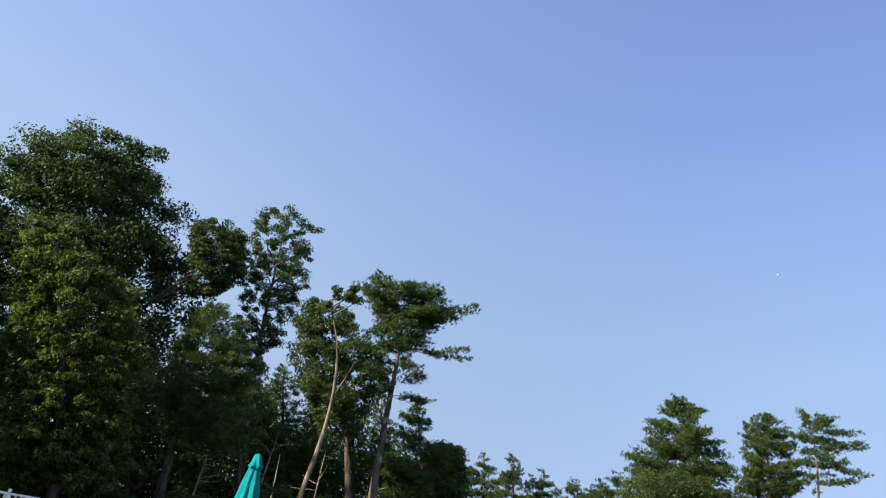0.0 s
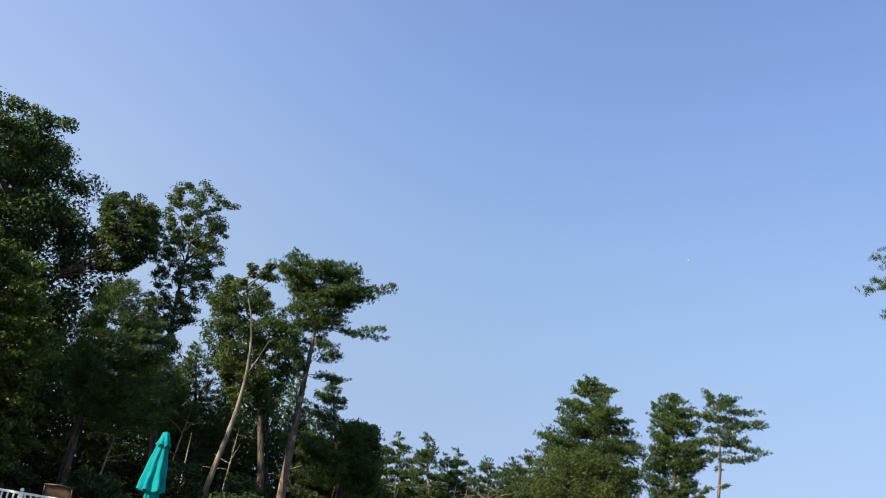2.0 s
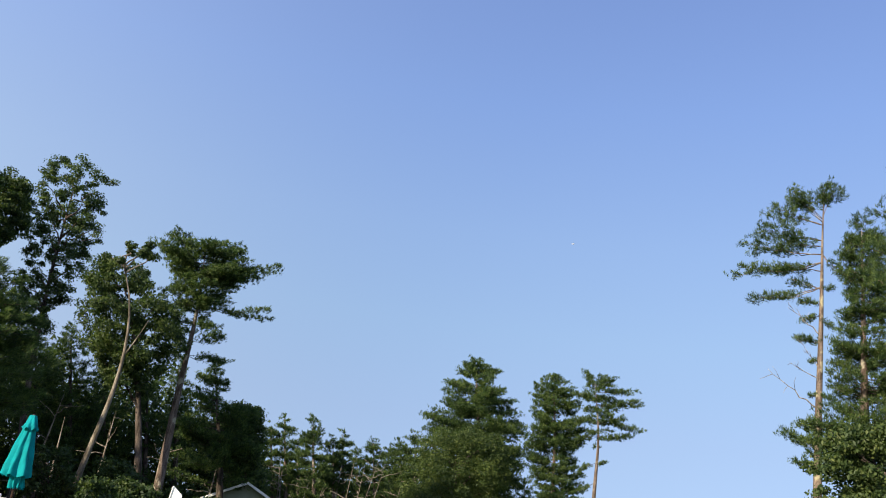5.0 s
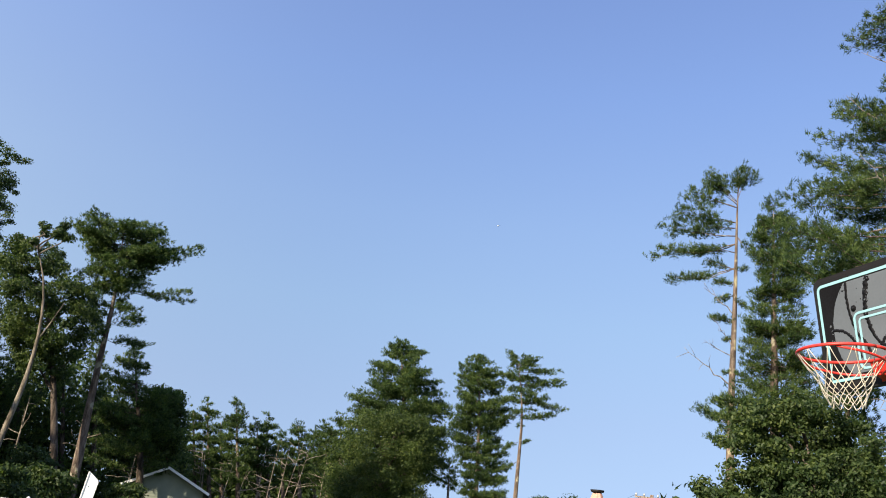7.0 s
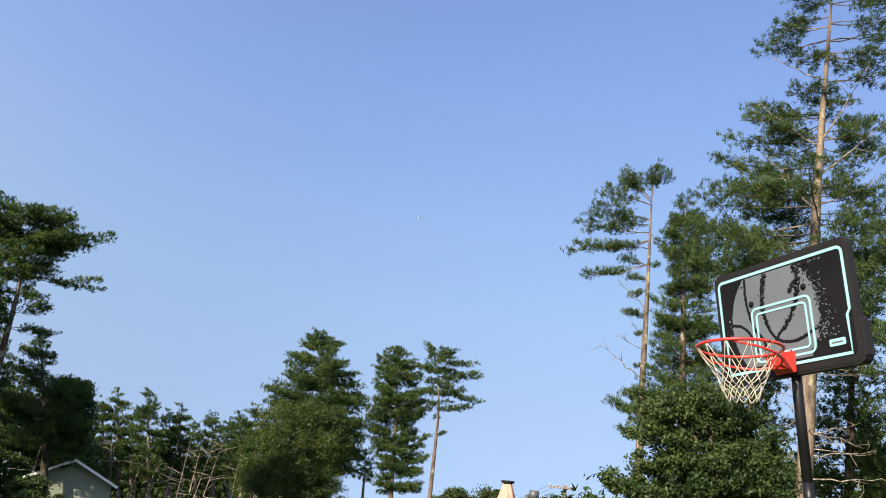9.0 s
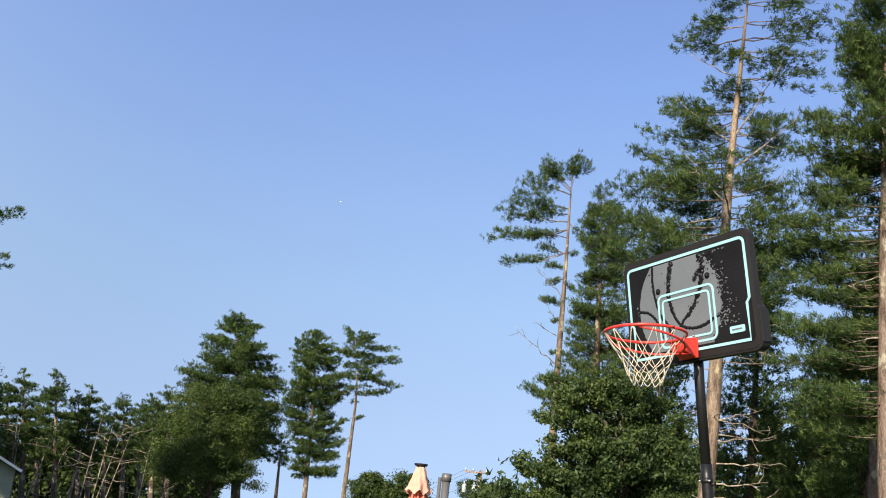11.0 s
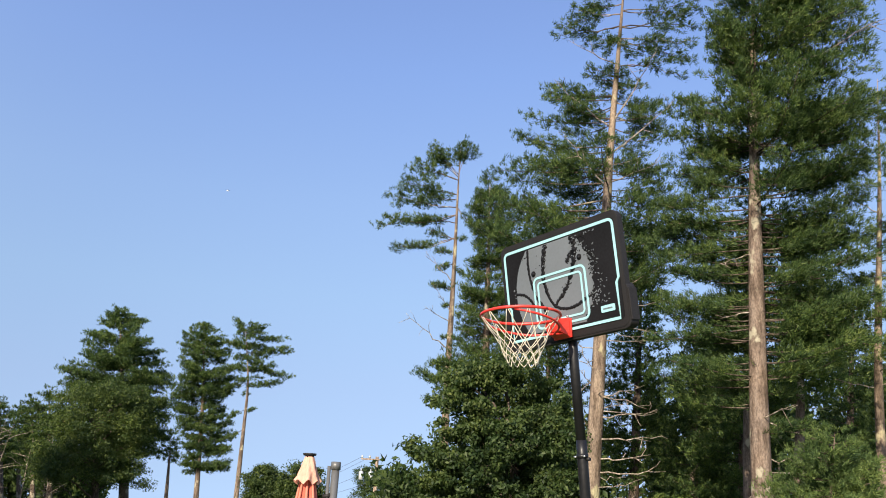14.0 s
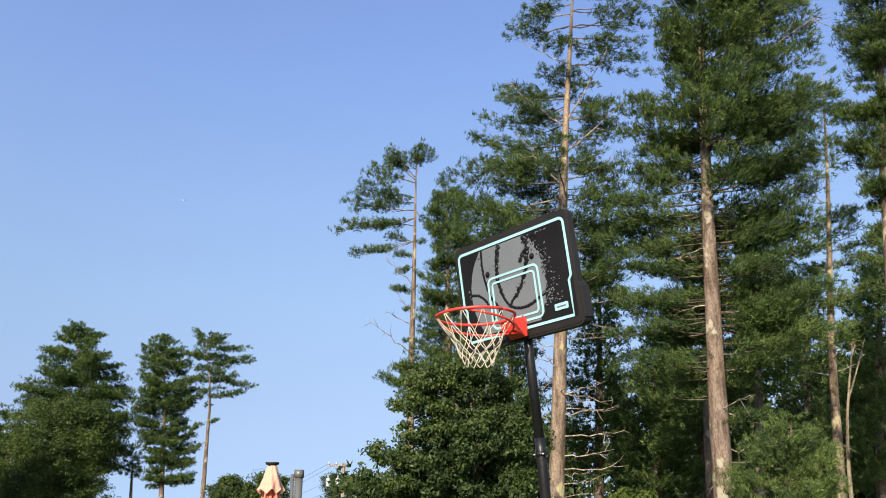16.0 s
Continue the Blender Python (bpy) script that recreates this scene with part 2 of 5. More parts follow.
def rod(path, radii, sides=8):
    """Corners and triangles of a tapered tube along a path, closed at both ends."""
    path = np.asarray(path, float)
    n = len(path)
    radii = np.broadcast_to(np.asarray(radii, float), (n,))
    tan = np.gradient(path, axis=0)
    tan /= np.linalg.norm(tan, axis=1, keepdims=True) + 1e-9
    ref = np.array((0.0, 0.0, 1.0)) if abs(tan[:, 2]).mean() < 0.8 else np.array((1.0, 0.0, 0.0))
    a = np.cross(tan, ref)
    a /= np.linalg.norm(a, axis=1, keepdims=True) + 1e-9
    b = np.cross(tan, a)
    ang = np.linspace(0, 2 * math.pi, sides, endpoint=False)
    ring = path[:, None] + radii[:, None, None] * (np.cos(ang)[None, :, None] * a[:, None] + np.sin(ang)[None, :, None] * b[:, None])
    verts = np.vstack([ring.reshape(-1, 3), path[:1], path[-1:]])
    i, j = np.meshgrid(np.arange(n - 1), np.arange(sides), indexing="ij")
    k = (j + 1) % sides
    p, q, r, s = i * sides + j, i * sides + k, (i + 1) * sides + k, (i + 1) * sides + j
    tris = np.concatenate([np.stack([p, q, r], -1).reshape(-1, 3), np.stack([p, r, s], -1).reshape(-1, 3)])
    jj = np.arange(sides)
    kk = (jj + 1) % sides
    base = n * sides
    cap = np.stack([kk, jj, np.full(sides, base)], 1)
    end = np.stack([(n - 1) * sides + jj, (n - 1) * sides + kk, np.full(sides, base + 1)], 1)
    return verts, np.concatenate([tris, cap, end])


def joined(pieces):
    """Several (corners, triangles) as one."""
    out_v, out_t, at = [], [], 0
    for v, t in pieces:
        out_v.append(v)
        out_t.append(t + at)
        at += len(v)
    return np.vstack(out_v), np.vstack(out_t)


def unit(v):
    return v / (np.linalg.norm(v, axis=-1, keepdims=True) + 1e-9)


# ---- trees ----
def needles(rng, where, way, length, blades, width=0.085):
    """Brushes of needles: at each place a spray of thin blades about its way."""
    n = len(where)
    d = unit(np.repeat(way, blades, 0) + 0.55 * rng.normal(size=(n * blades, 3)) + (0, 0, 0.12))
    base = np.repeat(where, blades, 0) + 0.22 * length * rng.normal(size=(n * blades, 3))
    ln = length * rng.uniform(0.6, 1.1, (n * blades, 1))
    side = unit(np.cross(d, rng.normal(size=(n * blades, 3)))) * length * width * rng.uniform(0.7, 1.2, (n * blades, 1))
    v = np.stack([base - side, base + side, base + d * ln], 1).reshape(-1, 3)
    return v, np.arange(n * blades * 3).reshape(-1, 3)


def pad_row(rng, limb, size, start, length, thick, spots, ways, droop=0.0):
    """Flat pads of tufts along a limb, broad in its middle and small at its tip; returns the shoots that bear them."""
    steps = np.linalg.norm(np.diff(limb, axis=0), axis=1)
    along = np.concatenate([[0], np.cumsum(steps)])
    e = along[-1]
    n = max(1, int(round(e * (1 - start) / (0.6 * size))))
    shoots = []
    for k in range(n):
        f = min(1.0, start + (1 - start) * (k + rng.uniform(0.3, 1.0)) / n)
        p = np.array([np.interp(f * e, along, limb[:, i]) for i in range(3)])
        j = min(len(limb) - 2, int(np.searchsorted(along, f * e) - 1) if f > 0 else 0)
        d = unit(limb[j + 1] - limb[j])
        flat = unit(np.array((d[0], d[1], 0.25 * d[2])) + 1e-6)
        across = np.array((-flat[1], flat[0], 0.0))
        s = size * rng.uniform(0.7, 1.15) * (1.1 - 0.38 * f)
        off = (1 if k % 2 else -1) * rng.uniform(0.1, 1.0) * 0.75 * s
        c = p + across * off + flat * 0.3 * s + (0, 0, 0.12 * s - droop * s * abs(rng.normal()))
        m = max(4, int(thick * (s / length) ** 2))
        ball = unit(rng.normal(size=(m, 3)))
        r = s * rng.uniform(0.02, 1.0, (m, 1)) ** 0.7
        way = unit(flat + across * np.sign(off) * 0.6)
        side = np.array((-way[1], way[0], 0.0))
        spots.append(c + (ball[:, :1] * 1.25 * way + ball[:, 1:2] * 0.75 * side + ball[:, 2:] * np.array((0, 0, 0.5))) * r)
        ways.append(0.5 * ball * (1, 1, 0.5) + 0.55 * way + (0, 0, 0.42 - 0.9 * droop))
        shoots.append(np.stack([p, c]))
    return shoots


def leaves(rng, where, size, out=0.0):
    """Single folded leaves, mostly facing up and out of their clump."""
    n = len(where)
    up = unit(rng.normal(size=(n, 3)) * (0.8, 0.8, 0.6) + (0, 0, 0.4) + out)
    along = unit(np.cross(up, rng.normal(size=(n, 3))))
    across = np.cross(up, along)
    s = size * rng.uniform(0.6, 1.15, (n, 1))
    v = np.stack([where - along * s * 0.62, where + across * s * 0.34 + up * s * 0.1, where + along * s * 0.68 - (0, 0, 0.1) * s, where - across * s * 0.34 + up * s * 0.1], 1).reshape(-1, 3)
    k = np.arange(n)[:, None] * 4
    return v, np.concatenate([k + (0, 1, 2), k + (0, 2, 3)])


def stem(trunk, top, r, rng, sway=0.06):
    """The path and radii of a trunk that goes through (across, up) places, up to its top."""
    z = np.linspace(0, top, max(10, int(top * 1.6)))
    tz, tu = np.array([p[1] for p in trunk]), np.array([p[0] for p in trunk])
    u = np.interp(z, tz, tu)
    if top > tz[-1]:
        slope = (tu[-1] - tu[-2]) / (tz[-1] - tz[-2])
        u = np.where(z > tz[-1], tu[-1] + slope * (z - tz[-1]), u)
    for _ in range(2):
        u[1:-1] = (u[:-2] + 2 * u[1:-1] + u[2:]) / 4
    y = sway * np.sin(z * rng.uniform(0.3, 0.7) + rng.uniform(0, 6)) * np.minimum(1, z / 3)
    f = z / top
    radii = r * (1 - 0.95 * f ** 1.5) + r * 0.45 * np.exp(-z / 0.5)
    return np.stack([u, y, z], 1), radii


def reach(crown, z, u, c):
    """How far the crown reaches from the trunk at a height, towards a side (c: the cosine to the right)."""
    zs = [p[0] for p in crown]
    left, right = u - np.interp(z, zs, [p[1] for p in crown]), np.interp(z, zs, [p[2] for p in crown]) - u
    w = abs(c)
    return w * (right if c > 0 else left) + (1 - w) * 0.5 * max(0.2, left + right)


def pine(x, y, turn, trunk, crown, r, seed, fill=1.0, needle=0.2, rise=0.12, pale=False, bare=0, clear=0.0, boughs=(), dark=False, tier=0.0, young=False, sprays=(), height=0.0, wispy=0.0, label=""):
    """A pine: a tapered trunk, level limbs that bear flat pads of needle tufts, and dead limbs below.
    sprays: single limbs (height on the trunk, reach across, rise, size of their pads)."""
    rng = np.random.RandomState(seed)
    tree = thing("pine_tree", label, "tree", "pines round the yard", pose(x, y, 0, 0, 0, turn))
    top = crown[-1][0]
    path, radii = stem(trunk, height or 0.97 * top, r, rng)
    # dark: the shade on the trunk is put into its bark colour
    wood = PALE_BARK if pale else DARK_AND_SHADED_BARK if dark else BARK
    mesh_object("trunk", *rod(path, radii, 12), wood, tree, "", True)
    lo = crown[0][0]
    step = 0.062 * (needle / 0.17) / max(fill, 0.01)
    z, spin, near = lo, rng.uniform(0, 6.28), needle < 0.21
    tuft = 0.64 * needle if near else 0.52 * needle
    thick = 3.0 if near else 2.0 if dark else 2.7
    spots, ways, twigs = [], [], []

    def bear(limb, size, start, droop=0.0):
        e = np.linalg.norm(limb[-1] - limb[0])
        lr = (0.006 + 0.006 * e) * (1 - 0.8 * np.linspace(0, 1, len(limb)))
        pieces = [rod(limb, lr, 5) if near else rod(limb[::2], lr[::2], 3)]
        for shoot in pad_row(rng, limb, size, start, tuft, thick, spots, ways, droop):
            if near:
                pieces.append(rod(shoot, (0.007, 0.003), 3))
        if near and e > 0.6:
            mesh_object("limb", *joined(pieces), wood if pale and rng.uniform() < 0.4 else DARK_AND_SHADED_BARK, tree)
        else:
            twigs.extend(pieces)

    while z < top and fill > 0:
        turn_by = 2.4 + rng.normal() * 0.35
        spin += turn_by
        az = spin - (0.12 if near and clear and z > clear else 0.25 if near else 0.06) * math.sin(2 * spin)
        c, s = math.cos(az), math.sin(az)
        zz = z
        if tier:
            # limbs stand in whorls, with gaps between them
            zz = min(top, round((z + 0.45 * tier * math.sin(2.3 * spin + 0.4 * z)) / tier) * tier + rng.normal() * 0.3 * tier)
        z += step * rng.uniform(0.6, 1.4)
        u, yy = np.interp(zz, path[:, 2], path[:, 0]), np.interp(zz, path[:, 2], path[:, 1])
        e = reach(crown, zz, u, c) * rng.uniform(0.74, 1.04)
        if e < 0.1 or (s < -0.3 and zz < clear and rng.uniform() < (0.97 if clear < 10 else 0.85)):
            continue
        lift = rng.normal() * (0.11 if near else 0.07) + 0.35 * max(0.0, (zz - lo) / (top - lo) - 0.7)
        q = np.linspace(0, 1, 7)
        bend = rng.normal() * 0.12 * e
        limb = np.stack([u + c * e * q - s * bend * q * q, yy + s * e * q + c * bend * q * q, zz + e * ((rise + lift) * (q * q - 0.75) - 0.1 * (q - q * q))], 1)
        bear(limb, min(0.44, 0.16 + 0.14 * e) if near else min(0.56, 0.2 + 0.15 * e), 0.22 if e > 0.8 else 0.05)
    for z0, du, dz, size in sprays:
        # each limb forks once, so that its foliage has depth
        u, yy = np.interp(z0, path[:, 2], path[:, 0]), np.interp(z0, path[:, 2], path[:, 1])
        ln = math.hypot(du, dz)
        for way in (rng.uniform(-0.32, -0.08), rng.uniform(0.05, 0.3)):
            q = np.linspace(0, 1, 9)
            short = rng.uniform(0.9, 1.02)
            limb = np.stack([u + du * short * q, yy + way * ln * q * q * 1.3, z0 + dz * q + rng.uniform(-0.45, 0.25) * ln * (q - q * q) * (1 - 0.6 * q)], 1)
            limb[2:-1] += rng.normal(size=(6, 3)) * 0.014 * ln
            bear(limb, 1.15 * size, 0.3 if ln > 0.8 else 0.1, wispy)
    if twigs:
        tagged(mesh_object("branchwork", *joined(twigs), DARK_AND_SHADED_BARK, tree), kind="stuff")
    spots, ways = np.vstack(spots), unit(np.vstack(ways))
    mesh_object("crown", *needles(rng, spots, ways, tuft, 10 if near else 9, 0.08 if near else 0.125), YOUNG_AND_SUNLIT_NEEDLES if young else NEEDLES, tree)
    for z0, du, dz in boughs:
        q = np.linspace(0, 1, 9)
        u, yy = np.interp(z0, path[:, 2], path[:, 0]), np.interp(z0, path[:, 2], path[:, 1])
        ln = math.hypot(du, dz)
        limb = np.stack([u + du * q, yy - 0.35 * ln * q, z0 + dz * q - 0.14 * ln * (q - q * q) * np.sign(dz)], 1)
        limb[2:-1] += rng.normal(size=(6, 3)) * 0.016 * ln
        pieces = [rod(limb, (0.009 + 0.008 * ln) * (1 - 0.85 * q), 6)]
        for j in (4, 5, 6, 7):
            d = unit(limb[j] - limb[j - 1] + rng.normal(size=3) * 0.12 * ln)
            pieces.append(rod(np.stack([limb[j], limb[j] + d * ln * 0.16, limb[j] + d * ln * 0.24 + rng.normal(size=3) * 0.04]), (0.009, 0.006, 0.003), 4))
        mesh_object("dead_limb", *joined(pieces), DEAD_WOOD, tree, "bare pale limb")
    for k in range(bare):
        zz = rng.uniform(0.25, 1.0) * lo if lo > 3 else rng.uniform(1.0, 4.0)
        a, ln = rng.uniform(-1.6, 3.6), rng.uniform(0.5, 1.7)
        u, yy = np.interp(zz, path[:, 2], path[:, 0]), np.interp(zz, path[:, 2], path[:, 1])
        q = np.linspace(0, 1, 6)
        limb = np.stack([u + math.cos(a) * ln * q, yy + math.sin(a) * ln * q, zz + ln * (rng.uniform(-0.25, 0.2) * q + 0.12 * q * q * rng.normal())], 1)
        limb[2:-1] += rng.normal(size=(3, 3)) * 0.03
        pieces = [rod(limb, 0.014 * (1 - 0.75 * q), 5)]
        for j in (2, 3, 4):
            if rng.uniform() < 0.5:
                d = limb[j] - limb[j - 1] + rng.normal(size=3) * 0.12
                pieces.append(rod(np.stack([limb[j], limb[j] + unit(d) * ln * 0.3]), (0.007, 0.003), 4))
        mesh_object("dead_limb", *joined(pieces), DEAD_WOOD, tree, "bare pale dead limb")
    return tree


def broadleaf(name, x, y, turn, trunk, crown, r, leaves_n, size, seed, gaps, leaf, wood, label, forks=(), clump=0.0):
    """A broadleaved tree: a trunk, limbs that part towards clumps of leaves, and gaps in the crown."""
    rng = np.random.RandomState(seed)
    tree = thing(name, label, "shrub" if "shrub" in label else "tree", "broadleaved trees round the yard", pose(x, y, 0, 0, 0, turn))
    top, lo = crown[-1][0], crown[0][0]
    height = max(0.4, min(top - 0.3, trunk[-1][1]))
    path, radii = stem(trunk, height, r, rng, 0.1)
    mesh_object("trunk", *rod(path, radii, 10), wood, tree, "", True)
    zs = np.array([p[0] for p in crown])
    left, right = np.array([p[1] for p in crown]), np.array([p[2] for p in crown])
    clumps_n = max(14, leaves_n // (300 if leaves_n > 60000 and gaps < 0.1 else 150 if gaps < 0.1 else 115 if leaves_n > 15000 else 80))
    spread = clump or (2.5 if gaps < 0.1 else 1.8) * size
    zz = rng.uniform(lo, max(lo + 0.2, top - 1.05 * spread), clumps_n * 4)
    width = np.interp(zz, zs, right - left)
    zz = zz[rng.uniform(0, width.max(), len(zz)) < width][:int(clumps_n * 1.25)]
    rad = np.sqrt(rng.uniform(0.2, 1.0, len(zz)))
    phi = rng.uniform(0, 6.28, len(zz))
    half = 0.5 * np.interp(zz, zs, right - left)
    mid = 0.5 * np.interp(zz, zs, right + left)
    ragged = 1.7 if gaps > 0.15 else 1.0
    half = half * np.array([0.98 + 0.26 * ragged * noise.noise((2.2 * math.cos(a), 2.2 * math.sin(a), 0.55 * h + seed)) + 0.12 * ragged * noise.noise((5 * math.cos(a), 5 * math.sin(a), 1.5 * h)) for a, h in zip(phi, zz)])
    half_in = np.maximum(0.3 * half, half - spread * (0.7 if gaps < 0.1 else 0.35))
    at = np.stack([mid + half_in * rad * np.cos(phi), np.minimum(half_in, 2.3) * rad * np.sin(phi), zz], 1)
    wide = float(np.mean(right - left))
    for h in at[rng.randint(0, len(at), int(8 + 110 * gaps))]:
        at = at[np.linalg.norm((at - h) * (1, 0.6, 1), axis=1) > rng.uniform(0.4, 1.3) * (0.06 + 0.5 * gaps) * 0.5 * wide]
    per = max(10, leaves_n // max(1, len(at)))
    ball = unit(rng.normal(size=(len(at) * per, 3)))
    ball_r = np.repeat(spread * rng.uniform(0.65, 1.5, len(at)), per)[:, None] * rng.uniform(0.05, 1, (len(at) * per, 1)) ** 0.45
    spot = np.repeat(at, per, 0) + ball * ball_r * (1.15, 1.15, 0.72)
    if gaps > 0.15:
        # sprays of leaves reach outwards and droop
        away = unit((at - np.stack([mid[:1].repeat(len(at)), np.zeros(len(at)), at[:, 2] - 0.3], 1)) * (1, 1, 0.6))
        spot += np.repeat(away, per, 0) * ball_r * rng.uniform(-0.4, 0.75, (len(spot), 1))
    mesh_object("crown", *leaves(rng, spot, size, 0.9 * ball), leaf, tree)
    order = rng.permutation(len(at))[:6 if leaves_n < 4000 else 26 if size < 0.14 else 10]
    for i in order:
        tip = at[i]
        zb = max(0.25 * lo, min(height * 0.97, tip[2] - rng.uniform(0.4, 1.0) * abs(tip[0] - np.interp(tip[2], path[:, 2], path[:, 0])) - 0.3))
        p0 = np.array([np.interp(zb, path[:, 2], path[:, k]) for k in range(3)])
        q = np.linspace(0, 1, 7)[:, None]
        limb = p0 + (tip - p0) * q + np.array((0, 0, 1)) * 0.12 * np.linalg.norm(tip - p0) * (q - q * q)
        limb[2:-1] += rng.normal(size=(4, 3)) * 0.06
        lr = min(0.3 * r, 0.02 + 0.02 * np.linalg.norm(tip - p0)) * (1 - 0.8 * q[:, 0])
        mesh_object("limb", *rod(limb, lr, 6), wood, tree)
    for (ua, za, ub, zb2) in forks:
        q = np.linspace(0, 1, 8)[:, None]
        a, b = np.array((ua, 0.0, za)), np.array((ub, -0.2, zb2))
        limb = a + (b - a) * q + np.array((0, 0, -1)) * 0.15 * (q - q * q)
        mesh_object("limb", *rod(limb, 0.028 * (1 - 0.75 * q[:, 0]), 6), wood, tree, "bare pale limb")
    return tree


def oak(x, y, turn, trunk, crown, r, leaves, size, seed, gaps=0.03, light=0, clump=0.0, label=""):
    return broadleaf("shrub" if "shrub" in label else "broadleaf_tree", x, y, turn, trunk, crown, r, leaves, size, seed, gaps, (OAK_LEAVES, LIGHT_LEAVES, MID_LEAVES)[light], DARK_AND_SHADED_BARK, label, (), clump)


def birch(x, y, turn, trunk, crown, r, leaves, size, seed, gaps=0.03, label=""):
    (u1, z1), (u2, z2) = trunk[-4], trunk[-2]
    return broadleaf("birch_tree", x, y, turn, trunk, crown, r, leaves, size, seed, gaps, OAK_LEAVES, BIRCH_BARK, label, ((u1, z1, u1 + 0.5, z1 + 1.3), (u2, z2, u2 - 0.6, z2 + 0.25)))


def snag(x, y, lean, height, r, seed, limbs=9):
    """A dead, bare tree with broken limbs."""
    rng = np.random.RandomState(seed)
    tree = thing("dead_tree", "bare pale dead pine trunk with broken limbs", "tree", "dead trees in the wood", pose(x, y, 0, 0, 0, rng.uniform(0, 25)))
    path, radii = stem([(0, 0), (lean * height * 0.5, height * 0.5), (lean * height, height)], height, r, rng, 0.12)
    mesh_object("trunk", *rod(path, radii, 8), DEAD_WOOD, tree, "", True)
    for k in range(limbs):
        z = rng.uniform(0.35, 0.95) * height
        p = np.array([np.interp(z, path[:, 2], path[:, i]) for i in range(3)])
        a, ln = rng.uniform(0, 6.28), rng.uniform(0.4, 1.5)
        q = np.linspace(0, 1, 5)[:, None]
        limb = p + np.array((math.cos(a), math.sin(a), rng.uniform(-0.1, 0.6))) * ln * q
        limb[1:-1] += rng.normal(size=(3, 3)) * 0.03
        mesh_object("limb", *rod(limb, 0.022 * (1 - 0.7 * q[:, 0]), 5), DEAD_WOOD, tree)
    return tree


# ---- ground ----
def ground():
    bm = bmesh.new()
    n, size = 60, 2400.0
    def lift(a):
        return math.copysign(abs(a) ** 2.2, a) * size
    grid = [[bm.verts.new((lift(-1 + 2 * i / n), lift(-1 + 2 * j / n), 0.03 * noise.noise((i * 0.7, j * 0.7, 0)) - 0.03)) for j in range(n + 1)] for i in range(n + 1)]
    for i in range(n):
        for j in range(n):
            bm.faces.new((grid[i][j], grid[i + 1][j], grid[i + 1][j + 1], grid[i][j + 1]))
    tagged(part("ground", bm, GRASS), "short green lawn that runs into the wood", "ground", "", "structure")


ground()

oak(-12.97, 35.70, 20.3, [(0.0, 0.0), (-0.23, 1.72), (-1.54, 7.59), (-3.67, 15.33)],
    [(4.75, -6.04, 1.6), (6.89, -6.67, 1.49), (8.2, -7.6, 1.4), (9.59, -8.2, 1.45), (10.72, -8.8, 1.1), (11.57, -9.0, 0.5), (12.3, -8.9, -0.3), (12.9, -8.6, -0.4), (13.53, -8.1, -0.4), (14.54, -7.3, -0.85), (15.1, -6.8, -0.8), (15.6, -6.5, -1.1), (15.9, -6.1, -1.6), (16.25, -5.8, -2.6)],
    r=0.34, leaves=115000, size=0.14, clump=0.6, gaps=0.0, seed=1, label='tall dark green oak with a broad two-humped crown')
oak(-14.41, 34.18, 18.4, [(0.0, 0.0), (0.1, 4.0), (0.4, 7.5), (1.3, 9.4), (2.6, 10.6), (3.3, 12.3)],
    [(10.14, 2.45, 3.84), (10.7, 2.3, 4.35), (11.24, 2.2, 4.8), (11.92, 2.0, 4.74), (12.64, 1.95, 4.57), (13.1, 2.2, 4.0), (13.45, 2.6, 3.2)],
    r=0.16, leaves=24000, size=0.1, clump=0.24, seed=2, gaps=0.12, label='dark oak with a leafy limb reaching out sideways')
oak(-8.40, 38.07, 12.8, [(0.0, 0.0), (-0.19, 2.63), (-0.69, 6.69), (-0.89, 10.1), (-0.93, 14.68)],
    [(7.75, -1.89, -0.3), (8.7, -2.12, -0.3), (9.75, -2.12, 0.07), (10.79, -2.13, 0.4), (11.84, -2.25, 0.65), (12.88, -2.37, 0.55), (13.82, -2.35, 0.6), (14.57, -2.1, 0.75), (14.9, -2.1, -0.3), (15.4, -1.8, -0.9)],
    r=0.15, leaves=30000, size=0.09, clump=0.2, seed=3, gaps=0.2, label='slender oak with a thin see-through crown')
pine(-8.26, 26.73, 17.3, [(0.0, 0.0), (-0.01, 1.8), (-0.02, 3.55), (-0.01, 5.05), (-0.11, 7.28)],
    [(3.64, 0.2, 2.33), (4.41, -0.43, 2.39), (5.2, -0.82, 2.28), (6.05, -0.75, 2.08), (6.71, -0.7, 1.68), (7.29, -0.38, 1.01), (7.82, 0.03, 0.46)],
    r=0.15, dark=True, tier=0.3, seed=4, fill=2.4, needle=0.2, label='dark pine with a bare leaning trunk')
oak(-3.45, 35.82, 6.2, [(0.0, 0.0), (-0.43, 3.05), (-1.06, 5.73), (-1.87, 8.28), (-2.67, 10.48)],
    [(5.74, -2.35, -0.64), (6.29, -2.67, -0.32), (7.13, -3.5, -0.05), (7.85, -3.64, 0.48), (8.5, -4.0, 0.36), (9.14, -3.94, -0.1), (9.73, -4.0, -1.2), (10.3, -3.9, -1.6), (10.9, -3.5, -2.1)],
    r=0.17, leaves=36000, size=0.1, clump=0.26, seed=5, gaps=0.15, label='dark open-crowned oak behind a pale birch')
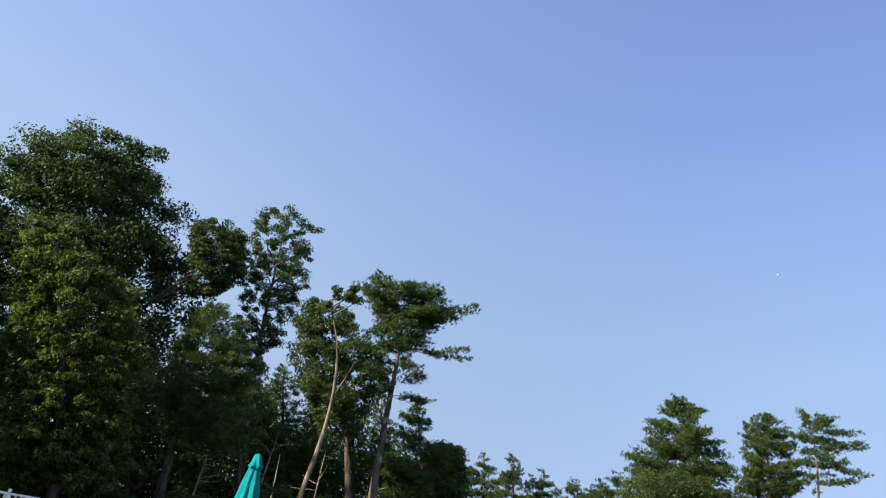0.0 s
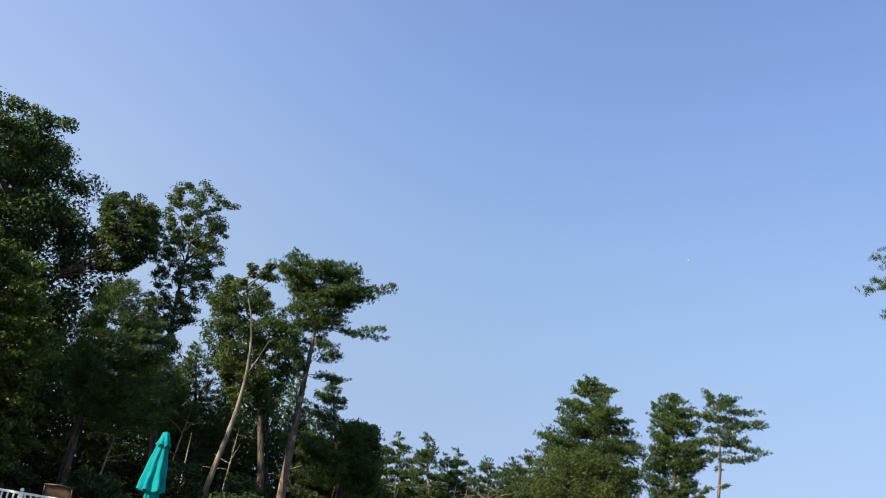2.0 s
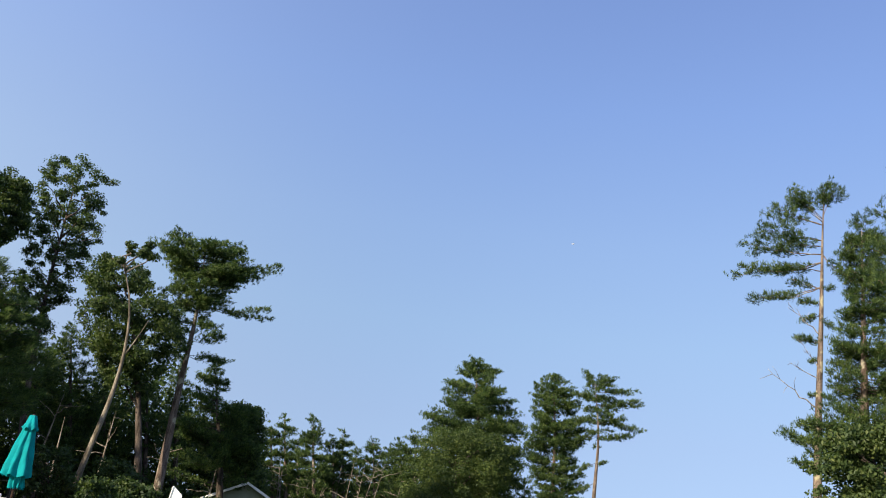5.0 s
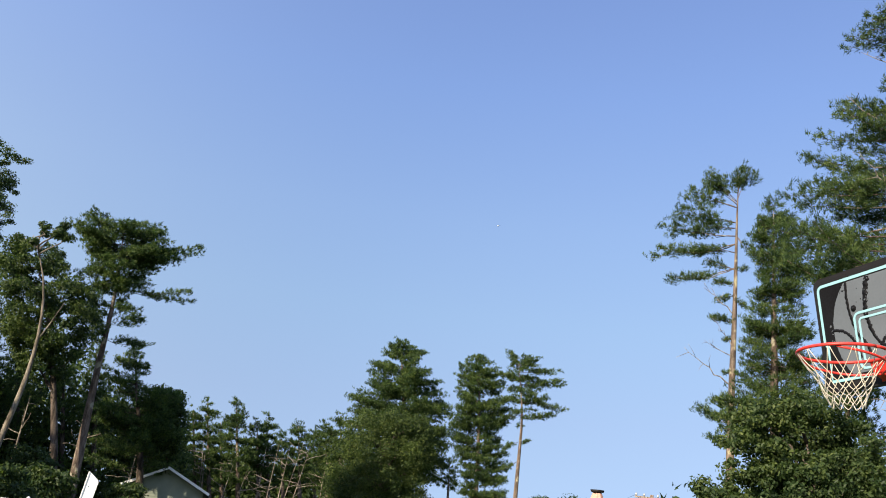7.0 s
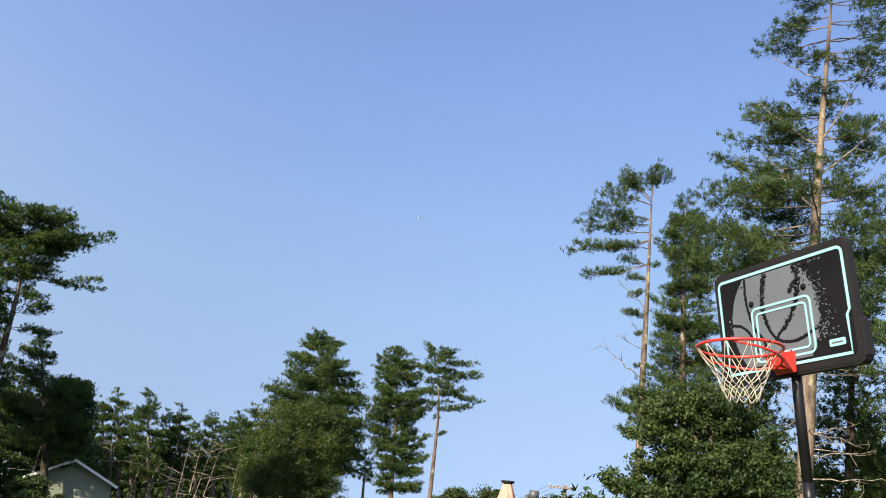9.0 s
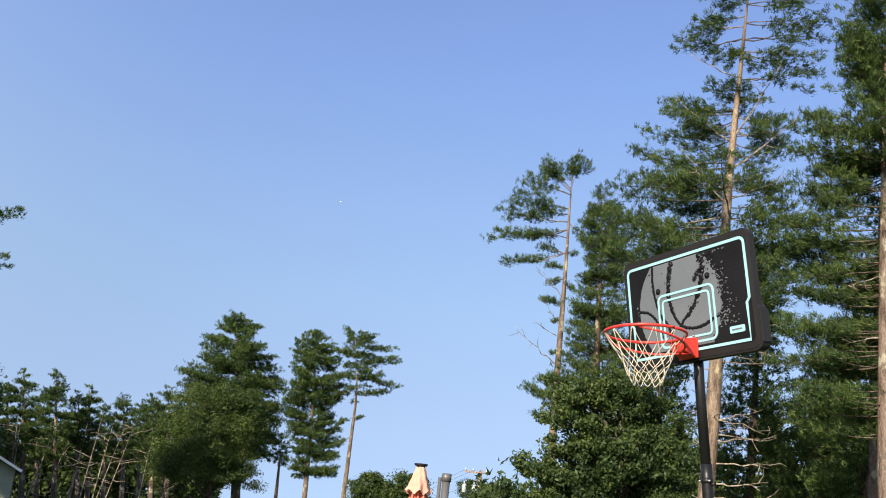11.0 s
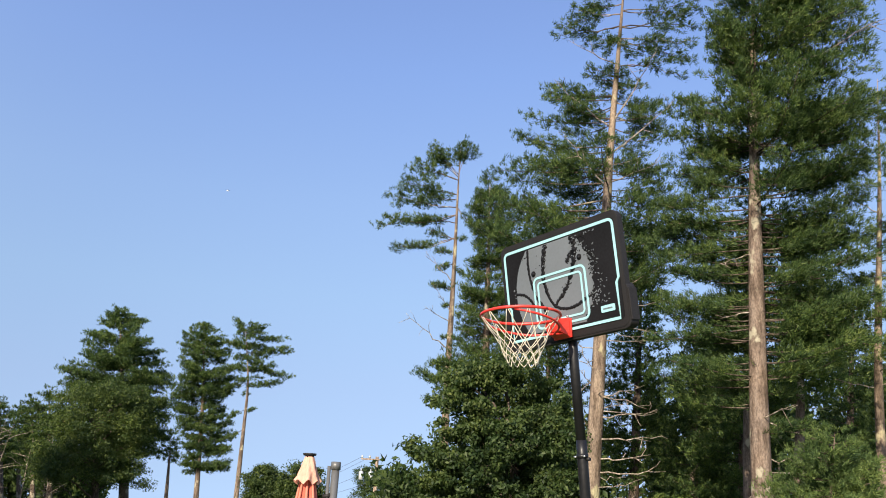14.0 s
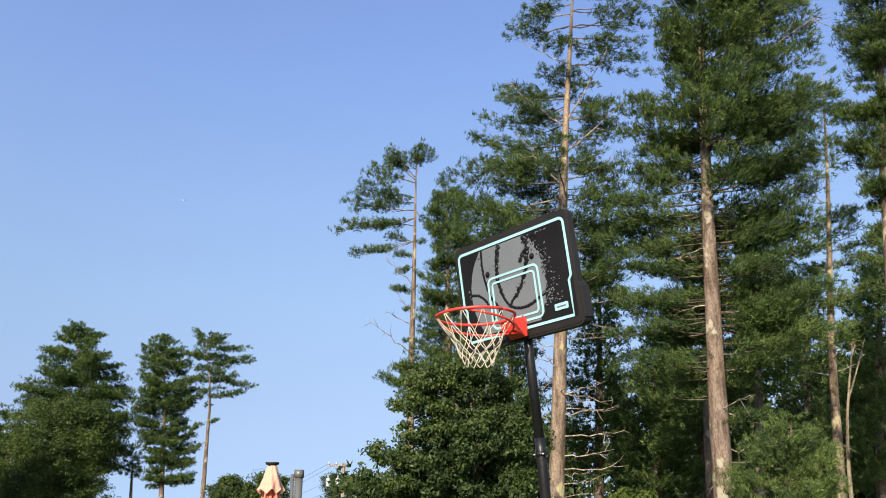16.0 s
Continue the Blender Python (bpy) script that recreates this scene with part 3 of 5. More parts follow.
birch(-5.59, 32.51, 9.4, [(0.0, 0.0), (0.26, 2.62), (0.67, 5.08), (0.76, 6.68), (0.55, 8.54), (0.13, 9.64), (-0.23, 10.12)],
    [(9.7, -0.5, 0.7), (10.2, -0.5, 1.1), (10.7, -0.3, 1.0), (11.1, -0.2, 0.6)],
    r=0.12, leaves=1500, size=0.1, seed=6, gaps=0.1, label='leaning pale-barked birch with a nearly bare crown')
pine(-3.14, 36.85, 5.0, [(0.0, 0.0), (-0.03, 3.22), (-0.08, 6.44), (-0.04, 9.38), (-0.29, 12.29)],
    [(9.2, -0.47, 0.44), (9.58, -0.81, 0.67), (10.16, -1.27, 0.92), (10.84, -1.27, 1.51), (11.34, -1.59, 1.9), (11.86, -2.17, 1.37), (12.22, -2.01, 1.14), (12.51, -1.6, 0.5)],
    r=0.19, tier=0.7, seed=7, clear=9.5, fill=2.3, sprays=[(10.89, 3.02, 1.07, 0.36), (10.78, 2.0, 0.51, 0.3), (9.85, 2.98, 0.01, 0.28), (9.96, 1.17, 0.1, 0.3), (10.5, 1.31, 0.29, 0.35), (8.27, 1.28, 0.47, 0.36), (7.68, 1.5, -0.01, 0.4), (8.9, 0.7, 0.1, 0.35), (8.02, -0.46, -0.38, 0.22), (11.49, -1.86, 0.34, 0.4), (11.01, -1.2, 0.02, 0.4), (10.53, -1.31, -0.61, 0.45), (11.49, 1.3, 0.88, 0.5), (11.25, 1.71, 0.57, 0.45), (10.18, -0.92, -0.78, 0.4), (9.22, -1.07, -0.55, 0.35)], needle=0.24, rise=0.1, label='flag-shaped pine with long limbs swept to one side')
pine(-0.53, 39.99, 1.6, [(0.0, 0.0), (-0.55, 3.51), (-1.15, 5.8), (-1.72, 7.92)],
    [(3.71, -2.67, 1.11), (4.87, -2.77, 0.93), (5.94, -2.73, 0.66), (6.62, -2.65, 0.04), (7.3, -2.39, -1.06), (8.09, -1.9, -1.66)],
    r=0.18, dark=True, tier=0.80, seed=8, fill=2.2, needle=0.26, label='dense dark green pine at the edge of the wood')
oak(0.33, 40.99, 0.2, [(0.0, 0.0), (-0.42, 3.73), (-0.86, 6.1)],
    [(3.71, -1.39, 0.31), (5.6, -1.72, 0.0), (6.47, -1.62, -0.21), (6.95, -1.33, -0.71)],
    r=0.15, leaves=17850, size=0.11, clump=0.34, gaps=0.12, seed=9, label='round dark tree at the edge of the wood')
oak(-9.52, 23.09, 22.8, [(0.0, 0.0), (-0.14, 1.22), (-0.65, 3.9), (-1.91, 7.79)],
    [(1.91, -1.66, 1.47), (3.12, -2.01, 1.41), (4.22, -2.33, 1.32), (5.24, -2.61, 1.53), (5.93, -2.7, 1.13), (6.77, -2.83, 0.62), (7.47, -2.87, -0.46), (7.9, -2.71, -1.43), (8.47, -2.49, -1.88)],
    r=0.14, leaves=53550, size=0.106, seed=10, gaps=0.1, light=1, label='light yellow-green young tree before the dark oaks')
pine(2.07, 55.80, -1.4, [(0.0, 0.0), (-0.22, 1.78), (-1.41, 7.59)],
    [(3.44, -1.14, 0.03), (4.7, -1.6, -0.03), (5.98, -1.8, -0.35), (7.06, -1.76, -0.84), (7.71, -1.52, -1.34)],
    r=0.17, tier=0.65, seed=11, fill=1.70, needle=0.27, label='distant dark green pine in the wood')
pine(2.85, 55.77, -2.2, [(0.0, 0.0), (-0.22, 1.86), (-1.49, 8.15)],
    [(3.53, -1.2, 0.09), (4.93, -1.7, 0.03), (6.35, -1.92, -0.32), (7.55, -1.88, -0.85), (8.28, -1.6, -1.42)],
    r=0.17, tier=0.50, seed=12, fill=1.50, needle=0.27, label='distant dark green pine in the wood')
pine(4.41, 54.68, -3.9, [(0.0, 0.0), (-0.23, 2.03), (-1.42, 8.21)],
    [(3.68, -1.31, 0.21), (5.06, -1.83, 0.2), (6.45, -2.02, -0.15), (7.62, -1.91, -0.71), (8.33, -1.54, -1.36)],
    r=0.17, tier=0.55, seed=13, fill=1.60, needle=0.27, label='distant dark green pine in the wood')
pine(5.64, 55.58, -5.1, [(0.0, 0.0), (-0.24, 2.16), (-1.21, 7.33)],
    [(3.86, -1.11, 0.0), (4.92, -1.5, -0.01), (6.01, -1.64, -0.27), (6.91, -1.57, -0.69), (7.46, -1.33, -1.14)],
    r=0.17, tier=0.60, seed=14, fill=1.70, needle=0.27, label='distant dark green pine in the wood')
pine(6.30, 56.52, -5.6, [(0.0, 0.0), (-0.25, 2.23), (-1.28, 7.85)],
    [(3.96, -1.19, 0.07), (5.15, -1.62, 0.06), (6.35, -1.77, -0.23), (7.37, -1.68, -0.69), (7.98, -1.4, -1.2)],
    r=0.17, tier=0.65, seed=15, fill=1.50, needle=0.27, label='distant dark green pine in the wood')
pine(7.49, 59.41, -6.5, [(0.0, 0.0), (-0.25, 2.36), (-1.12, 7.19)],
    [(4.19, -1.25, 0.09), (5.12, -1.64, 0.15), (6.06, -1.74, -0.09), (6.85, -1.58, -0.53), (7.33, -1.25, -1.04)],
    r=0.17, tier=0.50, seed=16, fill=1.60, needle=0.27, label='distant dark green pine in the wood')
pine(8.26, 57.29, -7.5, [(0.0, 0.0), (-0.26, 2.44), (-1.17, 7.67)],
    [(4.22, -1.27, 0.15), (5.28, -1.7, 0.2), (6.36, -1.81, -0.06), (7.26, -1.65, -0.53), (7.81, -1.29, -1.09)],
    r=0.17, tier=0.55, seed=17, fill=1.70, needle=0.27, label='distant dark green pine in the wood')
pine(9.44, 59.15, -8.3, [(0.0, 0.0), (-0.26, 2.57), (-1.12, 7.65)],
    [(4.42, -1.19, 0.04), (5.42, -1.57, 0.08), (6.43, -1.67, -0.15), (7.28, -1.54, -0.57), (7.79, -1.25, -1.04)],
    r=0.17, tier=0.60, seed=18, fill=1.50, needle=0.27, label='distant dark green pine in the wood')
pine(3.78, 59.73, -2.9, [(0.0, 0.0), (-0.23, 1.97), (-1.32, 7.5)],
    [(3.76, -1.31, 0.15), (4.91, -1.78, 0.17), (6.07, -1.94, -0.14), (7.05, -1.81, -0.66), (7.64, -1.45, -1.25)],
    r=0.17, tier=0.65, seed=19, fill=1.60, needle=0.27, label='distant dark green pine in the wood')
pine(9.38, 54.09, -9.1, [(0.0, 0.0), (-0.25, 2.56), (-1.09, 7.62)],
    [(3.64, -1.2, 0.33), (4.85, -1.66, 0.39), (6.08, -1.78, 0.11), (7.12, -1.61, -0.41), (7.75, -1.21, -1.02)],
    r=0.17, tier=0.50, seed=20, fill=1.70, needle=0.27, label='distant dark green pine in the wood')
pine(10.04, 52.96, -9.9, [(0.0, 0.0), (-0.25, 2.63), (-1.15, 8.2)],
    [(3.39, -1.21, 0.46), (4.84, -1.73, 0.52), (6.32, -1.88, 0.19), (7.57, -1.71, -0.38), (8.32, -1.27, -1.08)],
    r=0.17, tier=0.55, seed=21, fill=1.50, needle=0.27, label='distant dark green pine in the wood')
pine(0.84, 59.82, -0.2, [(0.0, 0.0), (-0.21, 1.66), (-1.28, 6.72)],
    [(3.41, -1.28, 0.13), (4.43, -1.73, 0.15), (5.46, -1.87, -0.14), (6.33, -1.74, -0.64), (6.85, -1.4, -1.21)],
    r=0.17, tier=0.50, seed=52, fill=1.60, needle=0.27, label='distant dark green pine in the wood')
pine(13.19, 50.24, -13.9, [(0.0, 0.0), (-0.25, 2.81), (-1.17, 8.9), (-1.8, 12.43)],
    [(4.85, -3.3, 1.31), (6.06, -3.79, 1.47), (7.46, -4.56, 2.05), (8.56, -4.24, 1.63), (9.52, -3.96, 1.22), (10.33, -3.7, 0.86), (11.13, -3.2, 0.11), (11.97, -2.56, -0.38), (12.56, -2.01, -1.56)],
    r=0.28, tier=0.55, seed=22, fill=2.4, needle=0.29, label='tall broad pine with a domed crown')
oak(11.20, 47.63, -12.4, [(0.0, 0.0), (-0.23, 2.61), (-0.82, 6.57)],
    [(3.12, -3.7, 2.19), (4.55, -3.52, 2.3), (5.73, -3.42, 2.56), (6.91, -3.03, 2.17), (7.76, -2.15, 1.68), (8.27, -0.91, 0.42)],
    r=0.2, leaves=66000, size=0.095, clump=0.42, gaps=0.1, light=2, seed=23, label='full green broadleaf tree below a domed pine')
pine(15.33, 45.46, -17.9, [(0.0, 0.0), (-0.08, 3.07), (-0.25, 7.03), (-0.6, 10.89)],
    [(3.93, -0.92, 1.4), (5.06, -1.06, 1.49), (6.19, -1.31, 1.31), (7.14, -2.02, 0.76), (8.07, -1.69, 1.4), (9.09, -1.84, 1.06), (9.94, -1.53, 0.85), (10.77, -1.64, 0.46), (11.28, -0.89, -0.5)],
    r=0.15, tier=0.5, seed=24, fill=2.5, needle=0.27, label='open green pine in a pair of old pines', boughs=[(7.75, -1.13, 0.26)])
pine(16.73, 43.92, -20.3, [(0.0, 0.0), (0.02, 3.23), (0.04, 6.28), (0.07, 8.29), (-0.38, 11.06)],
    [(8.0, -0.5, 0.5), (9.0, -0.7, 0.7), (10.2, -0.9, 0.9), (11.3, -0.6, 0.4)],
    r=0.14, tier=0.5, seed=25, clear=8.0, pale=True, fill=1.2, sprays=[(9.89, 2.22, 0.26, 0.3), (10.48, 1.82, 0.18, 0.32), (9.16, 2.1, -0.43, 0.28), (8.87, 1.31, 0.43, 0.25), (8.15, 1.56, 0.24, 0.3), (10.61, 0.83, 0.63, 0.3), (10.61, -0.48, 0.86, 0.3), (10.18, -1.11, 0.09, 0.3), (9.15, -0.91, -0.24, 0.35), (8.29, -0.91, -0.24, 0.3), (6.98, -0.9, -0.57, 0.25), (5.99, -0.8, -0.5, 0.22), (6.83, 0.36, 0.18, 0.15)], needle=0.27, rise=0.02, label='flat-topped pine with a tall pale trunk')
pine(14.53, 47.80, -16.2, [(0.0, 0.0), (-0.08, 2.98), (-0.2, 5.9)],
    [(4.43, -0.62, 0.4), (5.31, -0.61, 0.35), (6.05, -0.46, 0.14)],
    r=0.14, seed=26, fill=1.2, needle=0.3, label='small dark pine between taller pines')
pine(16.13, 24.22, -32.3, [(0.0, 0.0), (0.01, 2.31), (0.03, 6.49), (0.12, 9.88), (0.15, 12.9), (0.2, 14.32)],
    [(4.9, -0.4, 0.3), (14.4, -0.3, 0.5)],
    r=0.15, seed=30, fill=0.0, height=14.2, sprays=[(13.4, 0.08, 0.8, 0.44), (13.3, 0.32, 0.9, 0.38), (13.2, -0.55, 0.7, 0.44), (13.1, -0.95, 0.85, 0.36), (13.0, -1.51, 0.5, 0.42), (12.48, -1.86, 0.23, 0.46), (12.03, -2.22, 0.23, 0.42), (12.3, -1.0, 0.1, 0.45), (11.77, -2.61, -0.36, 0.32), (11.47, -1.34, 0.03, 0.28), (10.97, -2.18, -0.48, 0.27), (10.87, -0.93, 0.29, 0.2), (10.43, -0.64, 0.04, 0.2), (10.08, -0.52, -0.24, 0.18), (9.18, -0.66, 0.08, 0.2), (10.87, 0.26, 0.04, 0.14), (12.03, 0.57, -0.72, 0.16), (9.88, 0.23, -0.19, 0.13), (8.63, -0.24, -0.06, 0.13), (7.59, -0.24, -0.09, 0.15), (7.59, 0.35, -0.18, 0.16), (5.95, -0.92, 0.45, 0.3), (6.49, -0.54, 0.14, 0.25), (5.41, -0.65, 0.14, 0.25)], needle=0.2, pale=True, label='tall slim pine with foliage on one side', boughs=[(7.13, -1.42, 1.02), (8.06, -0.87, 0.41), (9.4, -0.93, 0.91), (8.35, -0.53, 0.76)])
pine(14.88, 20.25, -34.7, [(0.0, 0.0), (-0.0, 2.2), (-0.0, 6.76), (-0.01, 11.51)],
    [(5.11, -1.22, 1.18), (5.5, -1.37, 1.16), (5.89, -1.54, 1.16), (6.44, -0.92, 1.13), (7.41, -0.84, 1.07), (8.4, -0.66, 0.84), (9.41, -0.4, 0.94), (10.27, -0.66, 0.76), (11.07, -0.39, 0.47), (11.65, -0.13, 0.09)],
    r=0.17, tier=0.5, seed=31, fill=2.1, needle=0.19, label='narrow dark green pine')
pine(13.41, 14.44, -41.2, [(0.0, 0.0), (0.09, 2.05), (0.29, 4.96), (0.57, 9.65), (0.83, 12.4), (1.06, 14.88)],
    [(6.83, -0.76, 1.7), (7.49, -1.63, 2.23), (8.16, -2.14, 2.4), (8.71, -2.27, 2.32), (9.05, -2.14, 2.15), (9.54, -2.0, 1.87), (9.9, -1.47, 1.23), (10.22, -2.03, 1.66), (10.53, -1.73, 1.93), (10.87, -1.19, 2.11), (11.3, -1.05, 1.91), (11.68, -0.64, 1.35), (11.96, 0.17, 0.84)],
    r=0.18, tier=0.45, seed=32, clear=30, height=14.9, wispy=0.35, sprays=[(13.19, -1.58, -0.06, 0.2), (13.5, -1.33, -0.11, 0.24), (13.78, -0.93, -0.05, 0.26), (14.25, -0.73, 0.14, 0.3), (12.78, -0.67, 0.1, 0.16), (13.01, -0.29, -0.52, 0.2), (13.15, 1.95, 0.19, 0.22), (13.59, 1.55, 0.0, 0.26), (14.09, 1.39, 0.04, 0.3), (12.85, 1.87, -0.44, 0.24), (12.69, 0.97, -0.1, 0.2), (12.12, 1.56, -0.05, 0.13), (12.77, 0.23, -0.32, 0.18), (11.87, 0.24, 0.06, 0.12), (12.03, -0.2, 0.09, 0.18)], fill=1.5, needle=0.17, pale=True, bare=22, label='tall pine with a sparse top and pale bark', boughs=[(9.93, 1.44, 1.06), (10.71, 0.98, 1.45), (10.57, -1.3, 1.0), (9.1, -0.99, 1.18), (9.23, 1.15, 0.36), (12.17, -1.14, 0.46), (4.84, -0.4, 0.5), (4.35, 0.96, 0.22), (3.94, 1.23, 0.13), (3.5, 1.31, 0.03), (3.09, 1.14, 0.08), (2.83, 1.43, 0.01), (2.52, 0.86, 0.1), (4.47, -0.4, 0.49), (3.64, -0.3, 0.3)])
pine(13.83, 10.42, -51.0, [(0.0, 0.0), (0.02, 1.96), (0.06, 3.9), (0.13, 5.34), (0.19, 7.09), (0.28, 8.7), (0.34, 10.4), (0.5, 12.73)],
    [(3.81, -1.32, 1.06), (4.31, -1.59, 1.35), (4.83, -1.71, 2.09), (5.35, -1.73, 2.15), (5.89, -1.49, 1.97), (6.88, -1.65, 2.07), (7.33, -1.73, 2.02), (7.78, -1.59, 2.17), (8.23, -1.45, 2.32), (8.57, -1.10, 2.26), (8.92, -1.24, 2.49), (9.32, -1.16, 2.64), (9.66, -0.97, 2.78), (9.97, -0.89, 2.00), (10.19, -0.11, 1.40), (10.43, -0.25, 1.70), (10.69, -0.34, 2.85), (11.00, -0.42, 2.99), (11.43, -0.45, 2.40), (12.00, -0.37, 2.10), (12.60, -0.10, 1.60), (13.38, 0.04, 1.26)],
    r=0.195, tier=0.75, seed=33, clear=8.7, fill=2.0, needle=0.16, bare=12, label='large old pine with a thick grey-brown trunk', boughs=[(10.26, 2.38, 0.48), (6.64, -0.7, -0.27), (5.55, -0.64, -0.17)])
pine(17.43, 10.56, -57.3, [(0.0, 0.0), (0.06, 2.0), (0.21, 4.88), (0.64, 9.03), (0.8, 11.3)],
    [(5.33, -0.13, 0.88), (6.51, -0.15, 1.34), (7.5, -0.26, 1.31), (8.48, -0.25, 1.01), (9.32, 0.07, 0.84), (10.34, 0.4, 1.19), (11.2, 0.21, 1.04), (11.71, 0.44, 0.96)],
    r=0.11, tier=0.80, seed=34, clear=30, fill=0.6, young=True, needle=0.17, pale=True, bare=8, label='thin pine with sparse yellowish foliage', boughs=[(8.26, -0.66, 0.42), (7.38, 0.58, 0.11), (6.05, -0.57, -0.19), (4.64, 0.59, 0.19)])
pine(16.22, 8.70, -60.4, [(0.0, 0.0), (0.12, 1.94), (0.45, 5.27), (0.65, 8.1), (1.0, 11.67)],
    [(5.67, 0.09, 1.18), (6.73, 0.23, 1.33), (7.83, 0.28, 1.4), (8.67, -0.13, 1.51), (9.48, 0.02, 1.63), (10.26, 0.4, 1.84), (11.02, 0.17, 1.94), (11.91, 0.3, 1.88), (12.69, 0.61, 1.6)],
    r=0.2, tier=0.85, seed=35, clear=7, fill=1.9, needle=0.17, label='dark pine with dense foliage')
oak(9.90, 12.13, -36.6, [(0.0, 0.0), (-0.03, 1.95), (-0.06, 3.05), (-0.19, 3.9)],
    [(1.95, -1.8, 1.12), (2.31, -1.81, 1.09), (2.54, -1.73, 1.08), (2.72, -2.0, 1.09), (2.96, -1.89, 1.08), (3.19, -1.53, 1.09), (3.44, -1.29, 1.06), (3.75, -1.23, 0.91), (4.0, -1.16, 0.72), (4.24, -1.1, 0.3), (4.51, -0.92, -0.48)],
    r=0.12, leaves=66000, size=0.062, clump=0.14, seed=36, gaps=0.3, label='leafy oak growing below the pines')
pine(19.24, 19.27, -43.7, [(0.0, 0.0), (0.08, 2.23), (0.47, 8.81)],
    [(3.0, -1.0, 1.22), (4.42, -0.93, 1.32), (6.06, -0.86, 1.43), (7.42, -0.64, 1.36), (8.81, -0.24, 1.2), (10.07, 0.34, 0.77)],
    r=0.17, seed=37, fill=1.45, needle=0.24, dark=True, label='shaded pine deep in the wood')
pine(19.70, 15.88, -49.9, [(0.0, 0.0), (0.11, 2.15), (0.62, 8.4)],
    [(2.71, -1.41, 1.26), (3.56, -1.35, 1.34), (5.02, -1.1, 1.49), (6.52, -0.69, 1.5), (7.77, -0.14, 1.18), (9.21, 0.58, 0.87)],
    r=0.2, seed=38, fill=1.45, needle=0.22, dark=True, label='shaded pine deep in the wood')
# young=True on the next two grown pines paints sunlight into their needles
pine(19.70, 14.29, -52.9, [(0.0, 0.0), (0.12, 2.11), (0.39, 4.81), (0.7, 8.93)],
    [(4.95, -0.17, 1.28), (5.93, -0.21, 1.59), (7.1, -0.1, 1.66), (8.45, 0.17, 1.41), (9.55, 0.62, 0.9)],
    r=0.16, seed=39, fill=1.45, needle=0.22, bare=8, young=True, label='pine with a bare lower trunk')
pine(23.76, 13.64, -59.3, [(0.0, 0.0), (0.16, 2.14), (0.94, 8.44)],
    [(2.71, -1.41, 1.28), (4.17, -1.24, 1.49), (5.95, -0.59, 1.75), (7.19, -0.29, 1.66), (8.45, 0.16, 1.56), (9.74, 0.97, 1.18)],
    r=0.18, seed=40, fill=1.45, needle=0.24, young=True, label='shaded pine deep in the wood')
pine(25.27, 16.82, -55.5, [(0.0, 0.0), (0.15, 2.23), (0.87, 8.73)],
    [(2.88, -0.89, 1.31), (4.53, -0.71, 1.51), (6.42, -0.35, 1.59), (8.0, 0.16, 1.47), (9.46, 0.82, 1.09)],
    r=0.18, seed=41, fill=1.45, needle=0.26, dark=True, label='shaded pine deep in the wood')
pine(12.33, 8.27, -54.2, [(0.0, 0.0), (0.11, 1.42), (0.36, 3.25)],
    [(2.04, -0.82, 1.05), (2.44, -0.64, 0.96), (2.76, -0.31, 0.9), (3.02, -0.05, 0.68), (3.23, 0.29, 0.43)],
    r=0.06, young=True, seed=42, fill=1.35, needle=0.12, rise=0.25, label='bushy young pine with soft green needles')
pine(16.76, 13.15, -50.3, [(0.0, 0.0), (0.05, 2.05), (0.11, 3.72), (0.2, 5.47), (0.37, 8.12)],
    [(6.11, -0.23, 0.75), (6.77, -0.36, 0.94), (7.85, -0.34, 1.04), (8.96, -0.06, 0.96), (9.81, 0.46, 0.61)],
    r=0.15, seed=49, fill=0.8, needle=0.22, bare=6, label='second pine trunk close behind an old pine')
birch(18.03, 10.73, -57.8, [(0.0, 0.0), (0.05, 2.01), (0.1, 3.12), (0.1, 3.63), (0.22, 4.08), (0.37, 4.71), (0.51, 5.42), (0.59, 5.9)],
    [(5.29, 0.28, 0.92), (5.77, 0.34, 0.93), (6.08, 0.48, 0.75)],
    r=0.06, leaves=900, size=0.09, seed=50, gaps=0.1, label='thin crooked sapling with yellowish bark')
pine(19.66, 17.42, -47.2, [(0.0, 0.0), (0.07, 2.19), (0.31, 6.47)],
    [(2.63, -1.02, 1.06), (3.67, -0.88, 1.08), (5.21, -0.63, 1.05), (6.47, -0.16, 0.85), (7.45, 0.3, 0.5)],
    r=0.15, seed=43, fill=1.45, needle=0.22, dark=True, label='shaded pine deep in the wood')
pine(15.48, 18.56, -38.3, [(0.0, 0.0), (0.05, 2.17), (0.26, 7.15)],
    [(2.72, -0.65, 1.29), (4.14, -0.63, 1.34), (5.62, -0.61, 1.18), (6.84, -0.28, 0.85), (7.78, 0.17, 0.38)],
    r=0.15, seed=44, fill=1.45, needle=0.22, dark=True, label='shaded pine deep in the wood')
oak(17.28, 41.51, -21.7, [(0.0, 0.0), (-0.02, 2.73), (-0.04, 3.75)],
    [(2.35, -1.09, 0.95), (3.11, -1.02, 0.83), (3.8, -0.91, 0.58), (4.06, -0.7, 0.36), (4.31, -0.38, 0.14)],
    r=0.1, leaves=16000, size=0.1, clump=0.24, gaps=0.17, seed=45, label='round green tree beyond the patio')
oak(18.37, 39.97, -23.8, [(0.0, 0.0), (0.01, 2.71), (0.02, 3.96)],
    [(2.33, -1.08, 1.15), (3.08, -1.07, 1.07), (3.84, -0.91, 0.88), (4.17, -0.68, 0.55), (4.47, -0.23, 0.18)],
    r=0.1, leaves=18000, size=0.1, clump=0.24, gaps=0.17, seed=46, label='full green tree beyond the patio')
